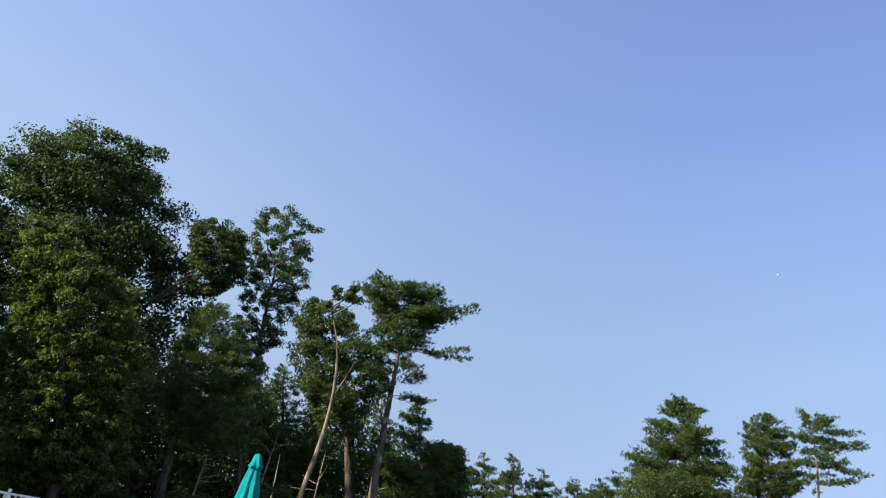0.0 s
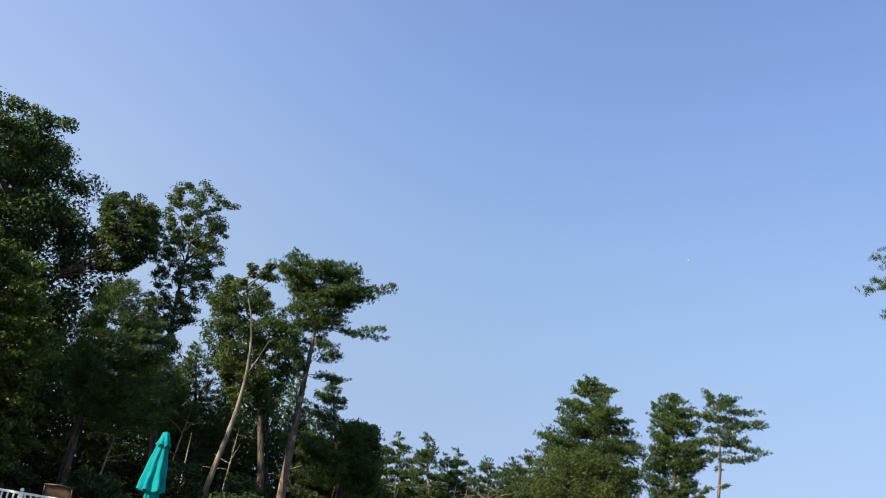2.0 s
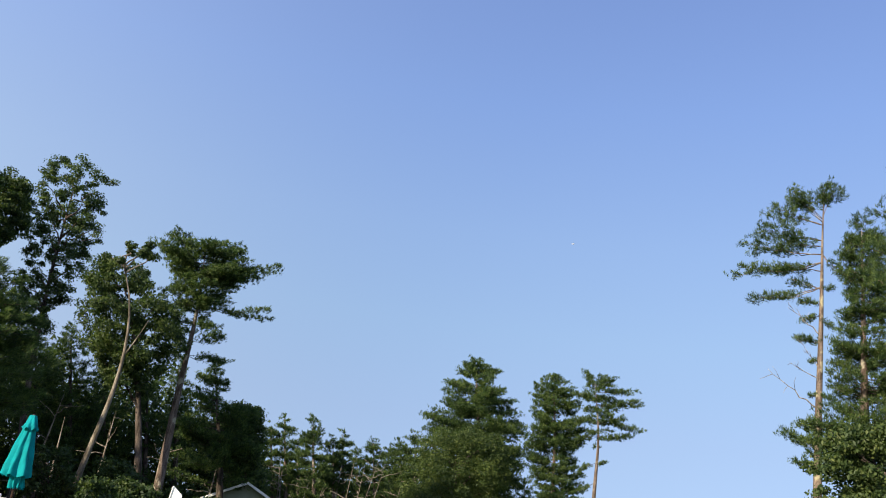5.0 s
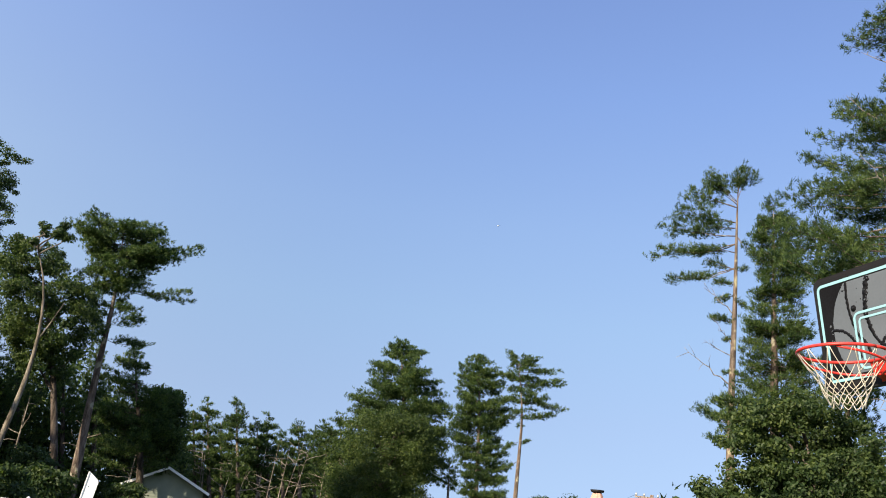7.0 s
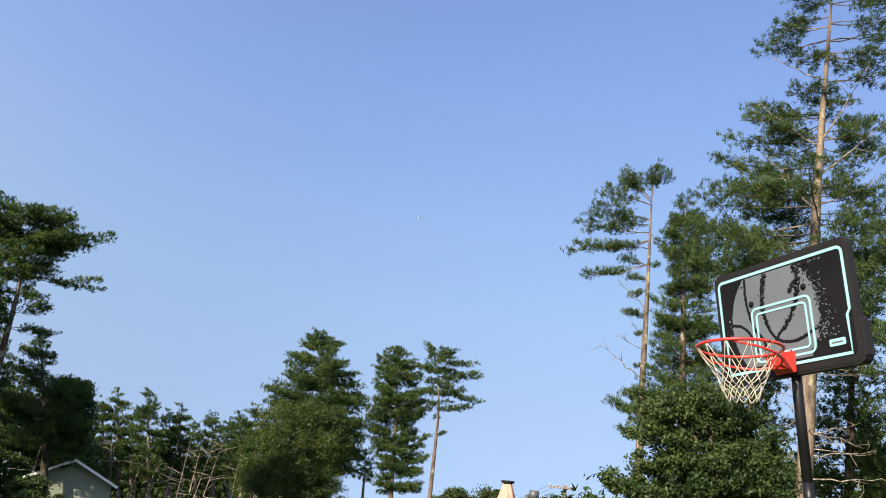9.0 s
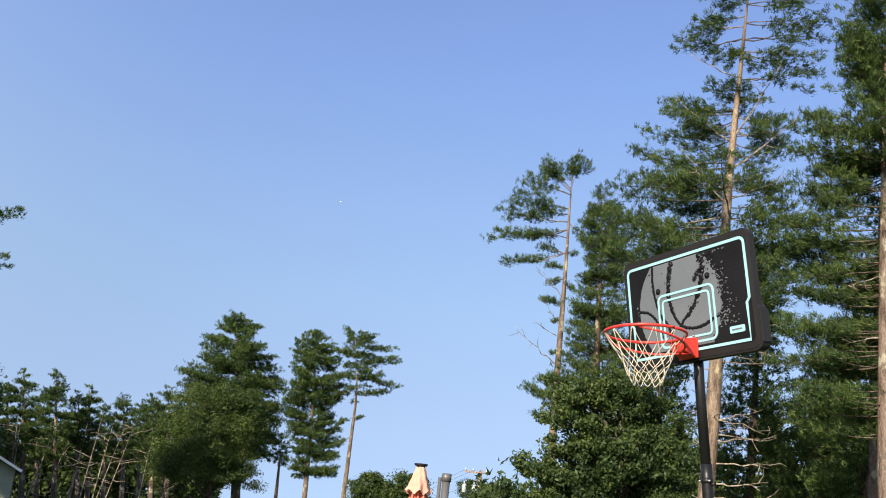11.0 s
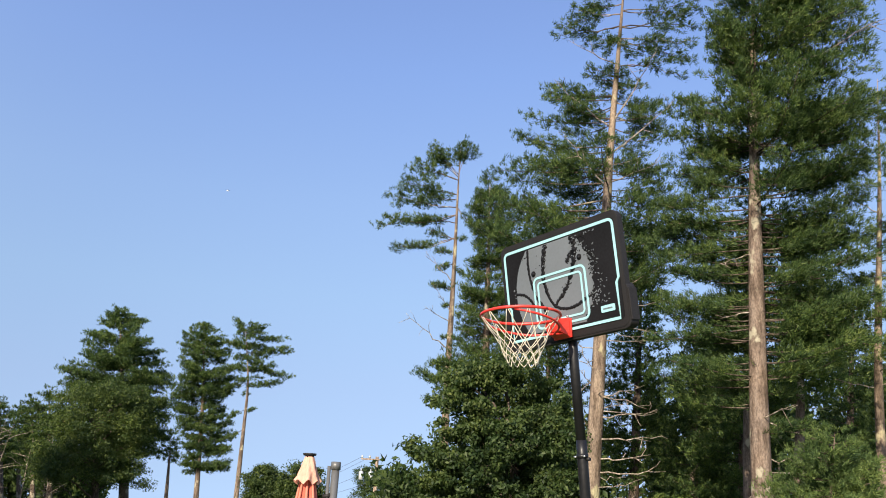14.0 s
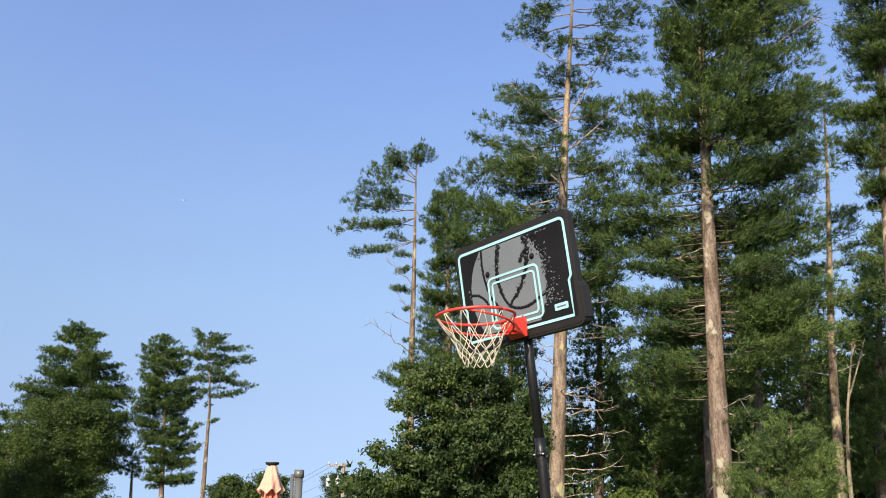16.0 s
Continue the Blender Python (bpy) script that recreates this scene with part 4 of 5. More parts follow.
oak(61.24, 109.03, -28.8, [(0.0, 0.0), (-0.37, 4.82), (-0.75, 7.71)],
    [(5.18, -4.96, 3.93), (7.13, -4.59, 3.0), (8.43, -4.64, 0.88), (9.16, -3.92, -1.53), (9.75, -3.49, -2.0)],
    r=0.16, leaves=15000, size=0.17, clump=0.5, seed=47, gaps=0.16, label='dark tree behind a utility pole')
oak(10.59, 9.55, -45.5, [(0.0, 0.0), (0.06, 1.43), (0.1, 2.14)],
    [(1.9, -0.3, 0.5), (2.18, -0.19, 0.44), (2.31, -0.03, 0.25)],
    r=0.03, leaves=2499, size=0.066, seed=48, light=1, label='yellow-green sapling at the edge of the wood')
pine(-15.65, 43.23, 20.2, [(0.0, 0.0), (-0.23, 1.38), (-2.57, 9.82)],
    [(2.36, -2.37, 1.44), (6.45, -3.54, 0.32), (8.25, -3.48, -0.76), (9.82, -2.67, -2.48)],
    r=0.18, seed=60, fill=1.75, needle=0.3, dark=True, label='shaded pine deep in the wood')
pine(-11.10, 43.59, 14.7, [(0.0, 0.0), (-0.32, 2.14), (-1.93, 8.6)],
    [(3.12, -2.04, 0.94), (5.24, -2.59, 0.43), (7.03, -2.6, -0.47), (8.6, -2.04, -1.83)],
    r=0.18, seed=61, fill=1.75, needle=0.3, dark=True, label='shaded pine deep in the wood')
pine(-8.66, 43.12, 11.9, [(0.0, 0.0), (-0.35, 2.5), (-1.8, 8.67)],
    [(3.48, -2.06, 0.93), (5.34, -2.51, 0.51), (7.12, -2.49, -0.36), (8.67, -1.9, -1.69)],
    r=0.18, seed=62, fill=1.75, needle=0.3, dark=True, label='shaded pine deep in the wood')
pine(-7.47, 44.36, 10.1, [(0.0, 0.0), (-0.37, 2.76), (-1.86, 9.41)],
    [(3.77, -2.01, 0.83), (5.95, -2.52, 0.36), (7.79, -2.51, -0.48), (9.41, -1.97, -1.75)],
    r=0.18, seed=63, fill=1.75, needle=0.3, dark=True, label='shaded pine deep in the wood')
pine(-6.19, 45.57, 8.3, [(0.0, 0.0), (-0.39, 3.04), (-1.5, 8.22)],
    [(4.07, -1.81, 0.6), (4.73, -1.95, 0.46), (6.59, -2.0, -0.29), (8.22, -1.61, -1.39)],
    r=0.18, seed=64, fill=1.75, needle=0.3, dark=True, label='shaded pine deep in the wood')
pine(-4.32, 45.79, 5.9, [(0.0, 0.0), (-0.4, 3.35), (-1.34, 8.03)],
    [(4.4, -1.82, 0.61), (4.53, -1.85, 0.58), (6.39, -1.87, -0.15), (8.03, -1.45, -1.23)],
    r=0.18, seed=65, fill=1.75, needle=0.3, dark=True, label='shaded pine deep in the wood')
pine(-3.04, 46.89, 4.3, [(0.0, 0.0), (-0.41, 3.62), (-1.49, 9.28)],
    [(4.69, -1.45, 0.22), (5.64, -1.64, 0.04), (7.58, -1.76, -0.57), (9.28, -1.61, -1.38)],
    r=0.18, seed=66, fill=1.75, needle=0.3, dark=True, label='shaded pine deep in the wood')
oak(-4.64, 26.54, 10.5, [(0.0, 0.0), (-0.18, 1.29), (-0.53, 2.73)],
    [(1.66, -1.09, 0.56), (2.17, -1.21, 0.44), (2.66, -1.17, 0.16), (3.03, -0.85, -0.35)],
    r=0.04, leaves=6783, size=0.086, gaps=0.2, seed=70, label='bushy green undergrowth shrub before the wood')
oak(-8.83, 25.44, 19.5, [(0.0, 0.0), (-0.11, 0.62), (-0.47, 1.89)],
    [(0.96, -1.06, 0.68), (1.45, -1.2, 0.55), (1.82, -1.14, 0.26), (2.17, -0.81, -0.28)],
    r=0.04, leaves=6783, size=0.086, gaps=0.2, seed=71, label='bushy green undergrowth shrub before the wood')
oak(-3.10, 27.78, 7.0, [(0.0, 0.0), (-0.2, 1.55), (-0.45, 2.7)],
    [(1.94, -1.0, 0.43), (2.48, -1.12, 0.32), (2.62, -1.01, 0.14), (3.01, -0.74, -0.31)],
    r=0.04, leaves=6783, size=0.086, gaps=0.2, seed=72, label='bushy green undergrowth shrub before the wood')
oak(-6.54, 25.10, 15.1, [(0.0, 0.0), (-0.15, 0.97), (-0.46, 2.12)],
    [(1.31, -0.99, 0.52), (1.79, -1.12, 0.4), (2.05, -1.04, 0.17), (2.4, -0.76, -0.3)],
    r=0.04, leaves=6783, size=0.086, gaps=0.2, seed=73, label='bushy green undergrowth shrub before the wood')
oak(-2.01, 23.71, 6.1, [(0.0, 0.0), (-0.12, 0.87), (-0.42, 2.19)],
    [(1.18, -0.85, 0.49), (1.62, -0.95, 0.39), (2.13, -0.94, 0.14), (2.44, -0.68, -0.27)],
    r=0.04, leaves=6783, size=0.086, gaps=0.2, seed=74, label='bushy green undergrowth shrub before the wood')
oak(-2.56, 21.64, 8.1, [(0.0, 0.0), (-0.12, 0.85), (-0.39, 2.0)],
    [(1.13, -0.67, 0.3), (1.52, -0.76, 0.21), (1.94, -0.77, 0.01), (2.23, -0.59, -0.3)],
    r=0.04, leaves=6783, size=0.086, gaps=0.2, seed=75, label='bushy green undergrowth shrub before the wood')
oak(-0.48, 29.82, 1.9, [(0.0, 0.0), (-0.12, 0.93), (-0.35, 2.06)],
    [(1.33, -0.92, 0.53), (1.9, -1.03, 0.41), (1.98, -0.91, 0.25), (2.38, -0.64, -0.2)],
    r=0.04, leaves=6783, size=0.086, gaps=0.2, seed=76, label='bushy green undergrowth shrub before the wood')



def wood(a, b, depth, low, tops, n, size, seed, label):
    """The mass of leaves and shoots deep in a wood, between two places on the ground, with an uneven top."""
    rng = np.random.RandomState(seed)
    f, d = rng.uniform(0, 1, n), rng.uniform(0, depth, n)
    ax, bx = np.array(a), np.array(b)
    away = np.array((-(bx - ax)[1], (bx - ax)[0])) / np.linalg.norm(bx - ax)
    hill = np.interp(f, np.linspace(0, 1, len(tops)), tops)
    length = np.linalg.norm(bx - ax)
    hill = hill * (1 + 0.16 * np.sin(f * length * 1.9 + seed) * np.sin(f * length * 0.73) + 0.1 * np.sin(f * length * 4.7))
    z = low + (hill - low) * rng.uniform(0, 1, n) ** 1.25
    keep = np.sin(f * length * 2.1 + 0.9 * z) * np.sin(1.7 * z + 3 * f * length) < 0.55
    xy = ax + (bx - ax) * f[:, None] + away * d[:, None]
    at = np.concatenate([xy, z[:, None]], 1)[keep] + rng.normal(size=(int(keep.sum()), 3)) * 0.2
    v1, t1 = leaves(rng, at[::2], size)
    v2, t2 = needles(rng, at[1::2], unit(rng.normal(size=at[1::2].shape) + (0, 0, 0.6)), size * 1.15, 4, 0.22)
    ob = mesh_object("wood", *joined([(v1, t1), (v2, t2)]), OAK_LEAVES)
    return tagged(ob, label, "wood", "", "stuff")


wood((-27.0, 41.0), (1.2, 49.0), 7.0, 0.0, (9.0, 9.5, 9.5, 8.5, 7.6, 7.4, 5.5), 46000, 0.3, 301, "dense dark green wood behind the yard")
# out of view: added as a shade caster, heights set by the shade wanted
wood((-15.5, 11.5), (-31.0, 35.0), -5.0, 0.0, (5.0, 6.0, 14.0, 10.5, 12.0, 13.0, 13.0), 20000, 0.5, 305, "unseen dark green wood added beside the yard to shade the left trees")
wood((-20.0, 39.5), (1.0, 46.0), 4.0, 0.0, (3.6, 3.2, 3.6, 3.0, 2.6), 15000, 0.24, 306, "dark green undergrowth below the trees")
wood((-1.0, 66.0), (15.0, 63.5), 5.0, 0.0, (5.6, 5.2, 5.6, 6.0, 6.6), 26000, 0.36, 302, "distant dark green wood")
wood((16.0, 27.5), (24.5, 24.5), 4.0, 0.0, (3.2, 4.8, 5.8), 16000, 0.24, 303, "dark green undergrowth of the pine wood")
wood((24.5, 24.5), (33.0, 13.0), 6.0, 0.0, (6.8, 7.6, 7.2, 7.6, 7.2), 42000, 0.26, 304, "dark green depth of the pine wood")

# bare trunks in the far wood
snag(5.02, 55.6, 0.03, 6.25, 0.12, 100, 12)
for k in range(13):
    f = (k * 0.618 + 0.07 * math.sin(5.3 * k)) % 1.0
    snag(0.4 + 10.6 * f, 51.5 + 3.6 * ((k * 0.377) % 1.0), 0.16 * math.sin(k * 2.1) + 0.05, 4.2 + 2.2 * ((k * 0.733) % 1.0) + 0.6 * f, 0.03 + 0.025 * ((k * 0.29) % 1.0), 110 + k, 10)
for k, (x, y, h) in enumerate([(-5.6, 37.5, 5.2), (-8.2, 38.0, 5.6), (-3.4, 39.0, 4.8), (-6.9, 36.5, 4.6), (-1.6, 40.5, 4.6), (-10.4, 37.0, 5.2)]):
    snag(x, y, 0.07 * math.sin(k * 1.7) + 0.04, h, 0.075, 150 + k, 7)


# ---- basketball hoop ----
def rounded(w, h, radius, steps=5, cx=0.0, cz=0.0):
    """The outline of a rounded rectangle, across and up."""
    pts = []
    for sx, sz, a0 in ((1, 1, 0), (-1, 1, 90), (-1, -1, 180), (1, -1, 270)):
        for k in range(steps + 1):
            a = radians(a0 + 90 * k / steps)
            pts.append((cx + sx * (w / 2 - radius) + radius * math.cos(a), cz + sz * (h / 2 - radius) + radius * math.sin(a)))
    return pts


def slab(outline, y0, y1, bm=None):
    """A plate with that outline between two depths."""
    bm = bm or bmesh.new()
    a = [bm.verts.new((x, y0, z)) for x, z in outline]
    b = [bm.verts.new((x, y1, z)) for x, z in outline]
    bm.faces.new(a)
    bm.faces.new(b[::-1])
    for i in range(len(a)):
        j = (i + 1) % len(a)
        bm.faces.new((a[i], b[i], b[j], a[j]))
    return bm


def band(outline, width, y0, y1, closed=True):
    """A flat strip of that width along an outline, between two depths."""
    pts = [Vector((x, z)) for x, z in outline]
    n = len(pts)
    inner, outer = [], []
    for i in range(n):
        a = pts[(i - 1) % n] if closed or i else pts[i]
        b = pts[(i + 1) % n] if closed or i < n - 1 else pts[i]
        d = (b - a).normalized()
        m = Vector((-d.y, d.x)) * width / 2
        inner.append(pts[i] + m)
        outer.append(pts[i] - m)
    bm = bmesh.new()
    rings = [[bm.verts.new((p.x, y, p.y)) for p in ring] for ring, y in ((inner, y0), (outer, y0), (inner, y1), (outer, y1))]
    for i in range(n if closed else n - 1):
        j = (i + 1) % n
        A, B, C, D = rings
        bm.faces.new((A[i], A[j], B[j], B[i]))
        bm.faces.new((C[i], D[i], D[j], C[j]))
        bm.faces.new((A[i], C[i], C[j], A[j]))
        bm.faces.new((B[i], B[j], D[j], D[i]))
    return bm


def hoop(m):
    """A portable basketball hoop. Its middle is the middle of the printed frame on the board; the board looks along -y."""
    rng = np.random.RandomState(9)
    h = thing("basketball_hoop", "portable basketball hoop with black printed backboard, red rim and white net", "basketball hoop", "", m)
    # body of the board: thin above, deeper and wider below
    body = part("backboard", slab(rounded(1.115, 0.73, 0.05), 0.0, 0.045), BLACK_PLASTIC, h, "black moulded plastic backboard", False, 0.006)
    low = part("lower_frame", slab(rounded(1.132, 0.285, 0.045, 5, 0.0, -0.236), 0.003, 0.075), BLACK_PLASTIC, h, "deep black plastic lower frame", False, 0.006)
    face = part("face", slab(rounded(1.05, 0.64, 0.03), -0.003, 0.004), BOARD_BLACK, body)
    # printed lines
    line = []
    hw, hh, r = 0.515, 0.31, 0.035
    for sx, sz, a0 in ((1, 1, 0), (-1, 1, 90)):
        for k in range(5):
            a = radians(a0 + 22.5 * k)
            line.append((sx * (hw - r) + r * math.cos(a), sz * (hh - r) + r * math.sin(a)))
    line += [(-hw, -0.062), (-hw + 0.022, -0.09), (-hw + 0.022, -hh), (hw - 0.022, -hh), (hw - 0.022, -0.09), (hw, -0.062)]
    part("border_line", band(line, 0.018, -0.0065, -0.003), CYAN_PRINT, body, "pale cyan printed border line")
    part("target_line", band(rounded(0.48, 0.342, 0.04, 5, 0.0, -0.092), 0.0145, -0.0085, -0.003), CYAN_PRINT, body, "pale cyan printed target line")
    part("target_line", band(rounded(0.405, 0.27, 0.025, 5, 0.0, -0.092), 0.013, -0.0085, -0.003), CYAN_PRINT, body, "pale cyan printed target line")
    # grey ball print with worn edges
    ball = []
    for k in range(360):
        a = 2 * math.pi * k / 360
        rough = 0.045 if math.cos(a) > 0.1 else 0.008
        rr = 1 + rough * 1.3 * noise.noise((a * 9, 0, 3)) + rough * noise.noise((a * 37, 2, 3)) + 0.6 * rough * noise.noise((a * 90, 4, 3))
        ball.append((-0.062 + 0.362 * rr * math.cos(a), max(-0.285, min(0.292, -0.01 + 0.385 * rr * math.sin(a)))))
    part("ball_print", slab(ball, -0.0045, -0.003), BOARD_GREY, body, "grey printed ball with worn edges")

    def seam(points, width, rag=0.004, ends=None):
        """A printed seam with worn edges, wide at one end and narrow at the other."""
        n = 90
        path = [Vector(p) for p in points]
        pts, edge_a, edge_b = [], [], []
        for k in range(n + 1):
            f = k / n * (len(path) - 1)
            i = min(int(f), len(path) - 2)
            p0, p1, p2, p3 = path[max(0, i - 1)], path[i], path[i + 1], path[min(len(path) - 1, i + 2)]
            g = f - i
            pts.append(0.5 * (2 * p1 + (p2 - p0) * g + (2 * p0 - 5 * p1 + 4 * p2 - p3) * g * g + (3 * p1 - p0 - 3 * p2 + p3) * g ** 3))
        for k, v in enumerate(pts):
            d = (pts[min(n, k + 1)] - pts[max(0, k - 1)]).normalized()
            side = Vector((-d.y, d.x))
            w = 0.5 * (width + ((ends or width) - width) * k / n)
            wa = w + rag * (1.3 * noise.noise((k * 0.35, width * 90, 1)) + 0.5 * noise.noise((k * 1.3, width * 90, 1)))
            wb = w + rag * (1.3 * noise.noise((k * 0.35, width * 90, 7)) + 0.5 * noise.noise((k * 1.3, width * 90, 7)))
            edge_a.append(v + side * max(0.002, wa))
            edge_b.append(v - side * max(0.002, wb))
        verts, tris = [], []
        for p, q in zip(edge_a, edge_b):
            verts += [(p.x, -0.0058, min(0.292, p.y)), (q.x, -0.0058, min(0.292, q.y)), (p.x, -0.003, min(0.292, p.y)), (q.x, -0.003, min(0.292, q.y))]
        for k in range(n):
            o = 4 * k
            for c0, c1 in ((0, 1), (1, 3), (3, 2), (2, 0)):
                tris += [(o + c0, o + c1, o + 4 + c1), (o + c0, o + 4 + c1, o + 4 + c0)]
        mesh_object("seam_print", verts, tris, BOARD_BLACK, body)

    seam([(-0.274, 0.292), (-0.28, 0.18), (-0.27, 0.08), (-0.233, -0.04), (-0.174, -0.115), (-0.145, -0.19)], 0.02, 0.005)
    seam([(-0.095, 0.292), (-0.128, 0.19), (-0.143, 0.065), (-0.13, 0.0), (-0.1, -0.08), (-0.06, -0.136)], 0.042, 0.009, 0.017)
    seam([(0.155, 0.292), (0.165, 0.2), (0.143, 0.093), (0.1, 0.016), (0.032, -0.067), (-0.06, -0.133)], 0.05, 0.012, 0.016)
    seam([(-0.07, -0.136), (0.02, -0.168), (0.115, -0.172), (0.213, -0.143), (0.285, -0.118)], 0.018, 0.004, 0.022)
    seam([(-0.43, 0.008), (-0.352, -0.007), (-0.287, -0.057), (-0.244, -0.127), (-0.23, -0.2)], 0.018, 0.004)
    seam([(0.16, 0.175), (0.12, 0.165), (0.085, 0.12)], 0.05, 0.013, 0.02)
    seam([(0.165, 0.275), (0.21, 0.272), (0.245, 0.28)], 0.03, 0.01, 0.02)
    # flecks along the worn edges: (from, to, spread, number, grey or black)
    for (x0, z0), (x1, z1), wide, number, mat in (
            ((-0.1, 0.28), (-0.142, 0.08), 0.014, 20, BOARD_GREY), ((0.16, 0.28), (0.15, 0.12), 0.02, 26, BOARD_GREY),
            ((0.2, 0.27), (0.24, 0.16), 0.03, 26, BOARD_BLACK), ((0.29, 0.19), (0.31, -0.02), 0.018, 40, BOARD_BLACK),
            ((0.29, 0.22), (0.33, 0.0), 0.022, 40, BOARD_GREY), ((0.31, -0.04), (0.33, -0.2), 0.03, 46, BOARD_GREY), ((0.38, 0.05), (0.4, -0.2), 0.035, 14, BOARD_GREY),
            ((0.26, 0.275), (0.36, 0.285), 0.006, 9, BOARD_GREY), ((-0.46, 0.05), (-0.44, -0.12), 0.012, 9, BOARD_GREY),
            ((0.1, 0.0), (0.03, -0.07), 0.014, 14, BOARD_BLACK), ((-0.3, 0.26), (-0.31, 0.23), 0.014, 6, BOARD_BLACK), ((-0.12, 0.26), (-0.16, 0.1), 0.022, 16, BOARD_BLACK)):
        for k in range(number):
            f = rng.uniform()
            x, z = x0 + (x1 - x0) * f + rng.normal() * wide, min(0.28, z0 + (z1 - z0) * f + rng.normal() * 0.01)
            size, turn = rng.uniform(0.0018, 0.0046), rng.normal() * 0.8 + 0.25
            blot = []
            for j in range(8):
                a = 2 * math.pi * j / 8
                rr = size * rng.uniform(0.55, 1.25)
                bx, bz = 2.0 * rr * math.cos(a), rr * math.sin(a)
                blot.append((x + bx * math.cos(turn) - bz * math.sin(turn), z + bx * math.sin(turn) + bz * math.cos(turn)))
            part("worn_fleck", slab(blot, -0.0068, -0.003), mat, body)
    plate = part("maker_plate", slab(rounded(0.115, 0.042, 0.008, 3, 0.4, -0.235), -0.0075, -0.003), CYAN_PRINT, body, "pale cyan printed plate with a dark bar")
    part("bar", slab(rounded(0.078, 0.009, 0.003, 3, 0.4, -0.235), -0.0095, -0.0072), BOARD_GREY, plate)
    for x, z in ((-0.235, 0.115), (0.205, 0.135)):
        v, t = rod([(x, -0.0095, z), (x, -0.004, z)], (0.019, 0.021), 16)
        hole = mesh_object("socket", v, t, BOARD_BLACK, body, "round black bolt socket")
        mesh_object("bolt", *rod([(x, -0.014, z), (x, -0.008, z)], (0.006, 0.008), 8), BLACK_STEEL, hole)
    # side ribs of the lower frame
    for sx in (-1, 1):
        part("rib", box(0.012, 0.07, 0.2, Matrix.Translation((sx * 0.568, 0.042, -0.235))), BLACK_PLASTIC, low, "", False, 0.003)
    # rim, level though the board leans
    rim_m = Matrix.Translation((0, -0.02, -0.262)) @ Matrix.Rotation(radians(-6.5), 4, 'X') @ Matrix.Translation((0, 0.02, 0.262))
    rc = Vector((0.0, -0.372, -0.262))
    R = 0.248
    ang = np.linspace(0, 2 * math.pi, 49)
    ring = np.stack([rc.x + R * np.cos(ang), rc.y + R * np.sin(ang), np.full(49, rc.z)], 1)
    rim = mesh_object("rim", *rod(ring, 0.0095, 8), RED_STEEL, h, "orange-red steel rim", True)
    rim.matrix_basis = rim_m
    for s in (-1, 1):
        q = np.linspace(0, 1, 14)[:, None]
        a = math.pi / 2 + s * (math.pi * 0.16 + q[:, 0] * math.pi * 0.62)
        pts = np.stack([rc.x + (R - 0.012) * np.cos(a), rc.y + (R - 0.012) * np.sin(a), rc.z - 0.075 * (1 - q[:, 0]) ** 0.8 - 0.008], 1)
        mesh_object("brace", *rod(np.vstack([[(s * 0.05, -0.06, rc.z - 0.08)], pts]), 0.0075, 7), RED_STEEL, rim, "", True)
    part("bracket", box(0.16, 0.012, 0.125, Matrix.Translation((0, -0.012, rc.z - 0.04))), RED_STEEL, rim, "red steel mounting plate", False, 0.004)
    wedge = bmesh.new()
    ws = [wedge.verts.new(p) for p in ((-0.07, -0.018, -0.235), (0.07, -0.018, -0.235), (0.07, -0.018, -0.36), (-0.07, -0.018, -0.36), (-0.06, -0.125, -0.256), (0.06, -0.125, -0.256), (0.055, -0.1, -0.33), (-0.055, -0.1, -0.33))]
    for f in ((0, 1, 2, 3), (4, 7, 6, 5), (0, 4, 5, 1), (3, 2, 6, 7), (0, 3, 7, 4), (1, 5, 6, 2)):
        wedge.faces.new([ws[i] for i in f])
    part("rim_arm", wedge, RED_STEEL, rim, "folded red steel arm", False, 0.004)
    for x, z in ((-0.05, -0.34), (0.05, -0.34), (-0.055, -0.225), (0.055, -0.225)):
        mesh_object("bolt", *rod([(x, -0.018, z), (x, -0.03, z)], (0.008, 0.006), 6), ZINC, rim)
    # net of knotted cords
    loops = 12
    net_m = Matrix.Translation((0, -0.02, -0.262)) @ Matrix.Rotation(radians(-6.5), 4, 'X') @ Matrix.Translation((0, 0.02, 0.262))
    def net_point(k, f):
        """k: cord number, possibly a half; f: 0 at the rim, 1 at the hem."""
        a = 2 * math.pi * k / loops
        wav = 0.012 * noise.noise((k * 1.7, f * 4, 11))
        rad = R * (1 - 0.65 * f ** 0.72) + wav
        return (rc.x + rad * math.cos(a) + 0.015 * f, rc.y + rad * math.sin(a), rc.z - 0.012 - 0.305 * f + 0.014 * noise.noise((k * 2.3, 5, f * 3)))
    levels = (0.0, 0.38, 0.56, 0.71, 0.85, 1.0)
    for k in range(loops):
        for s in (-1, 1):
            pts = []
            for i, f in enumerate(levels):
                if i:
                    pts.append(net_point(k + s * 0.5 * (i % 2), f))
                else:
                    pts.append(net_point(k + s * 0.04, 0.0))
            fine = []
            for i in range(len(pts) - 1):
                a, b = Vector(pts[i]), Vector(pts[i + 1])
                for q in (0.0, 0.33, 0.66):
                    v = a.lerp(b, q)
                    v.z -= 0.006 * math.sin(math.pi * q)
                    fine.append(v[:])
            fine.append(pts[-1])
            mesh_object("net_cord", *rod(fine, 0.0025, 5), NET_CORD, h, "white braided net cord", True).matrix_basis = net_m
    # pole, in two sections, with a sleeve, straps and a base
    inv = m.inverted()
    up = inv.to_3x3() @ Vector((0, 0, 1))
    top_p, low_p = Vector((0, 0.075, -0.12)), Vector((0, 0.03, -1.109))
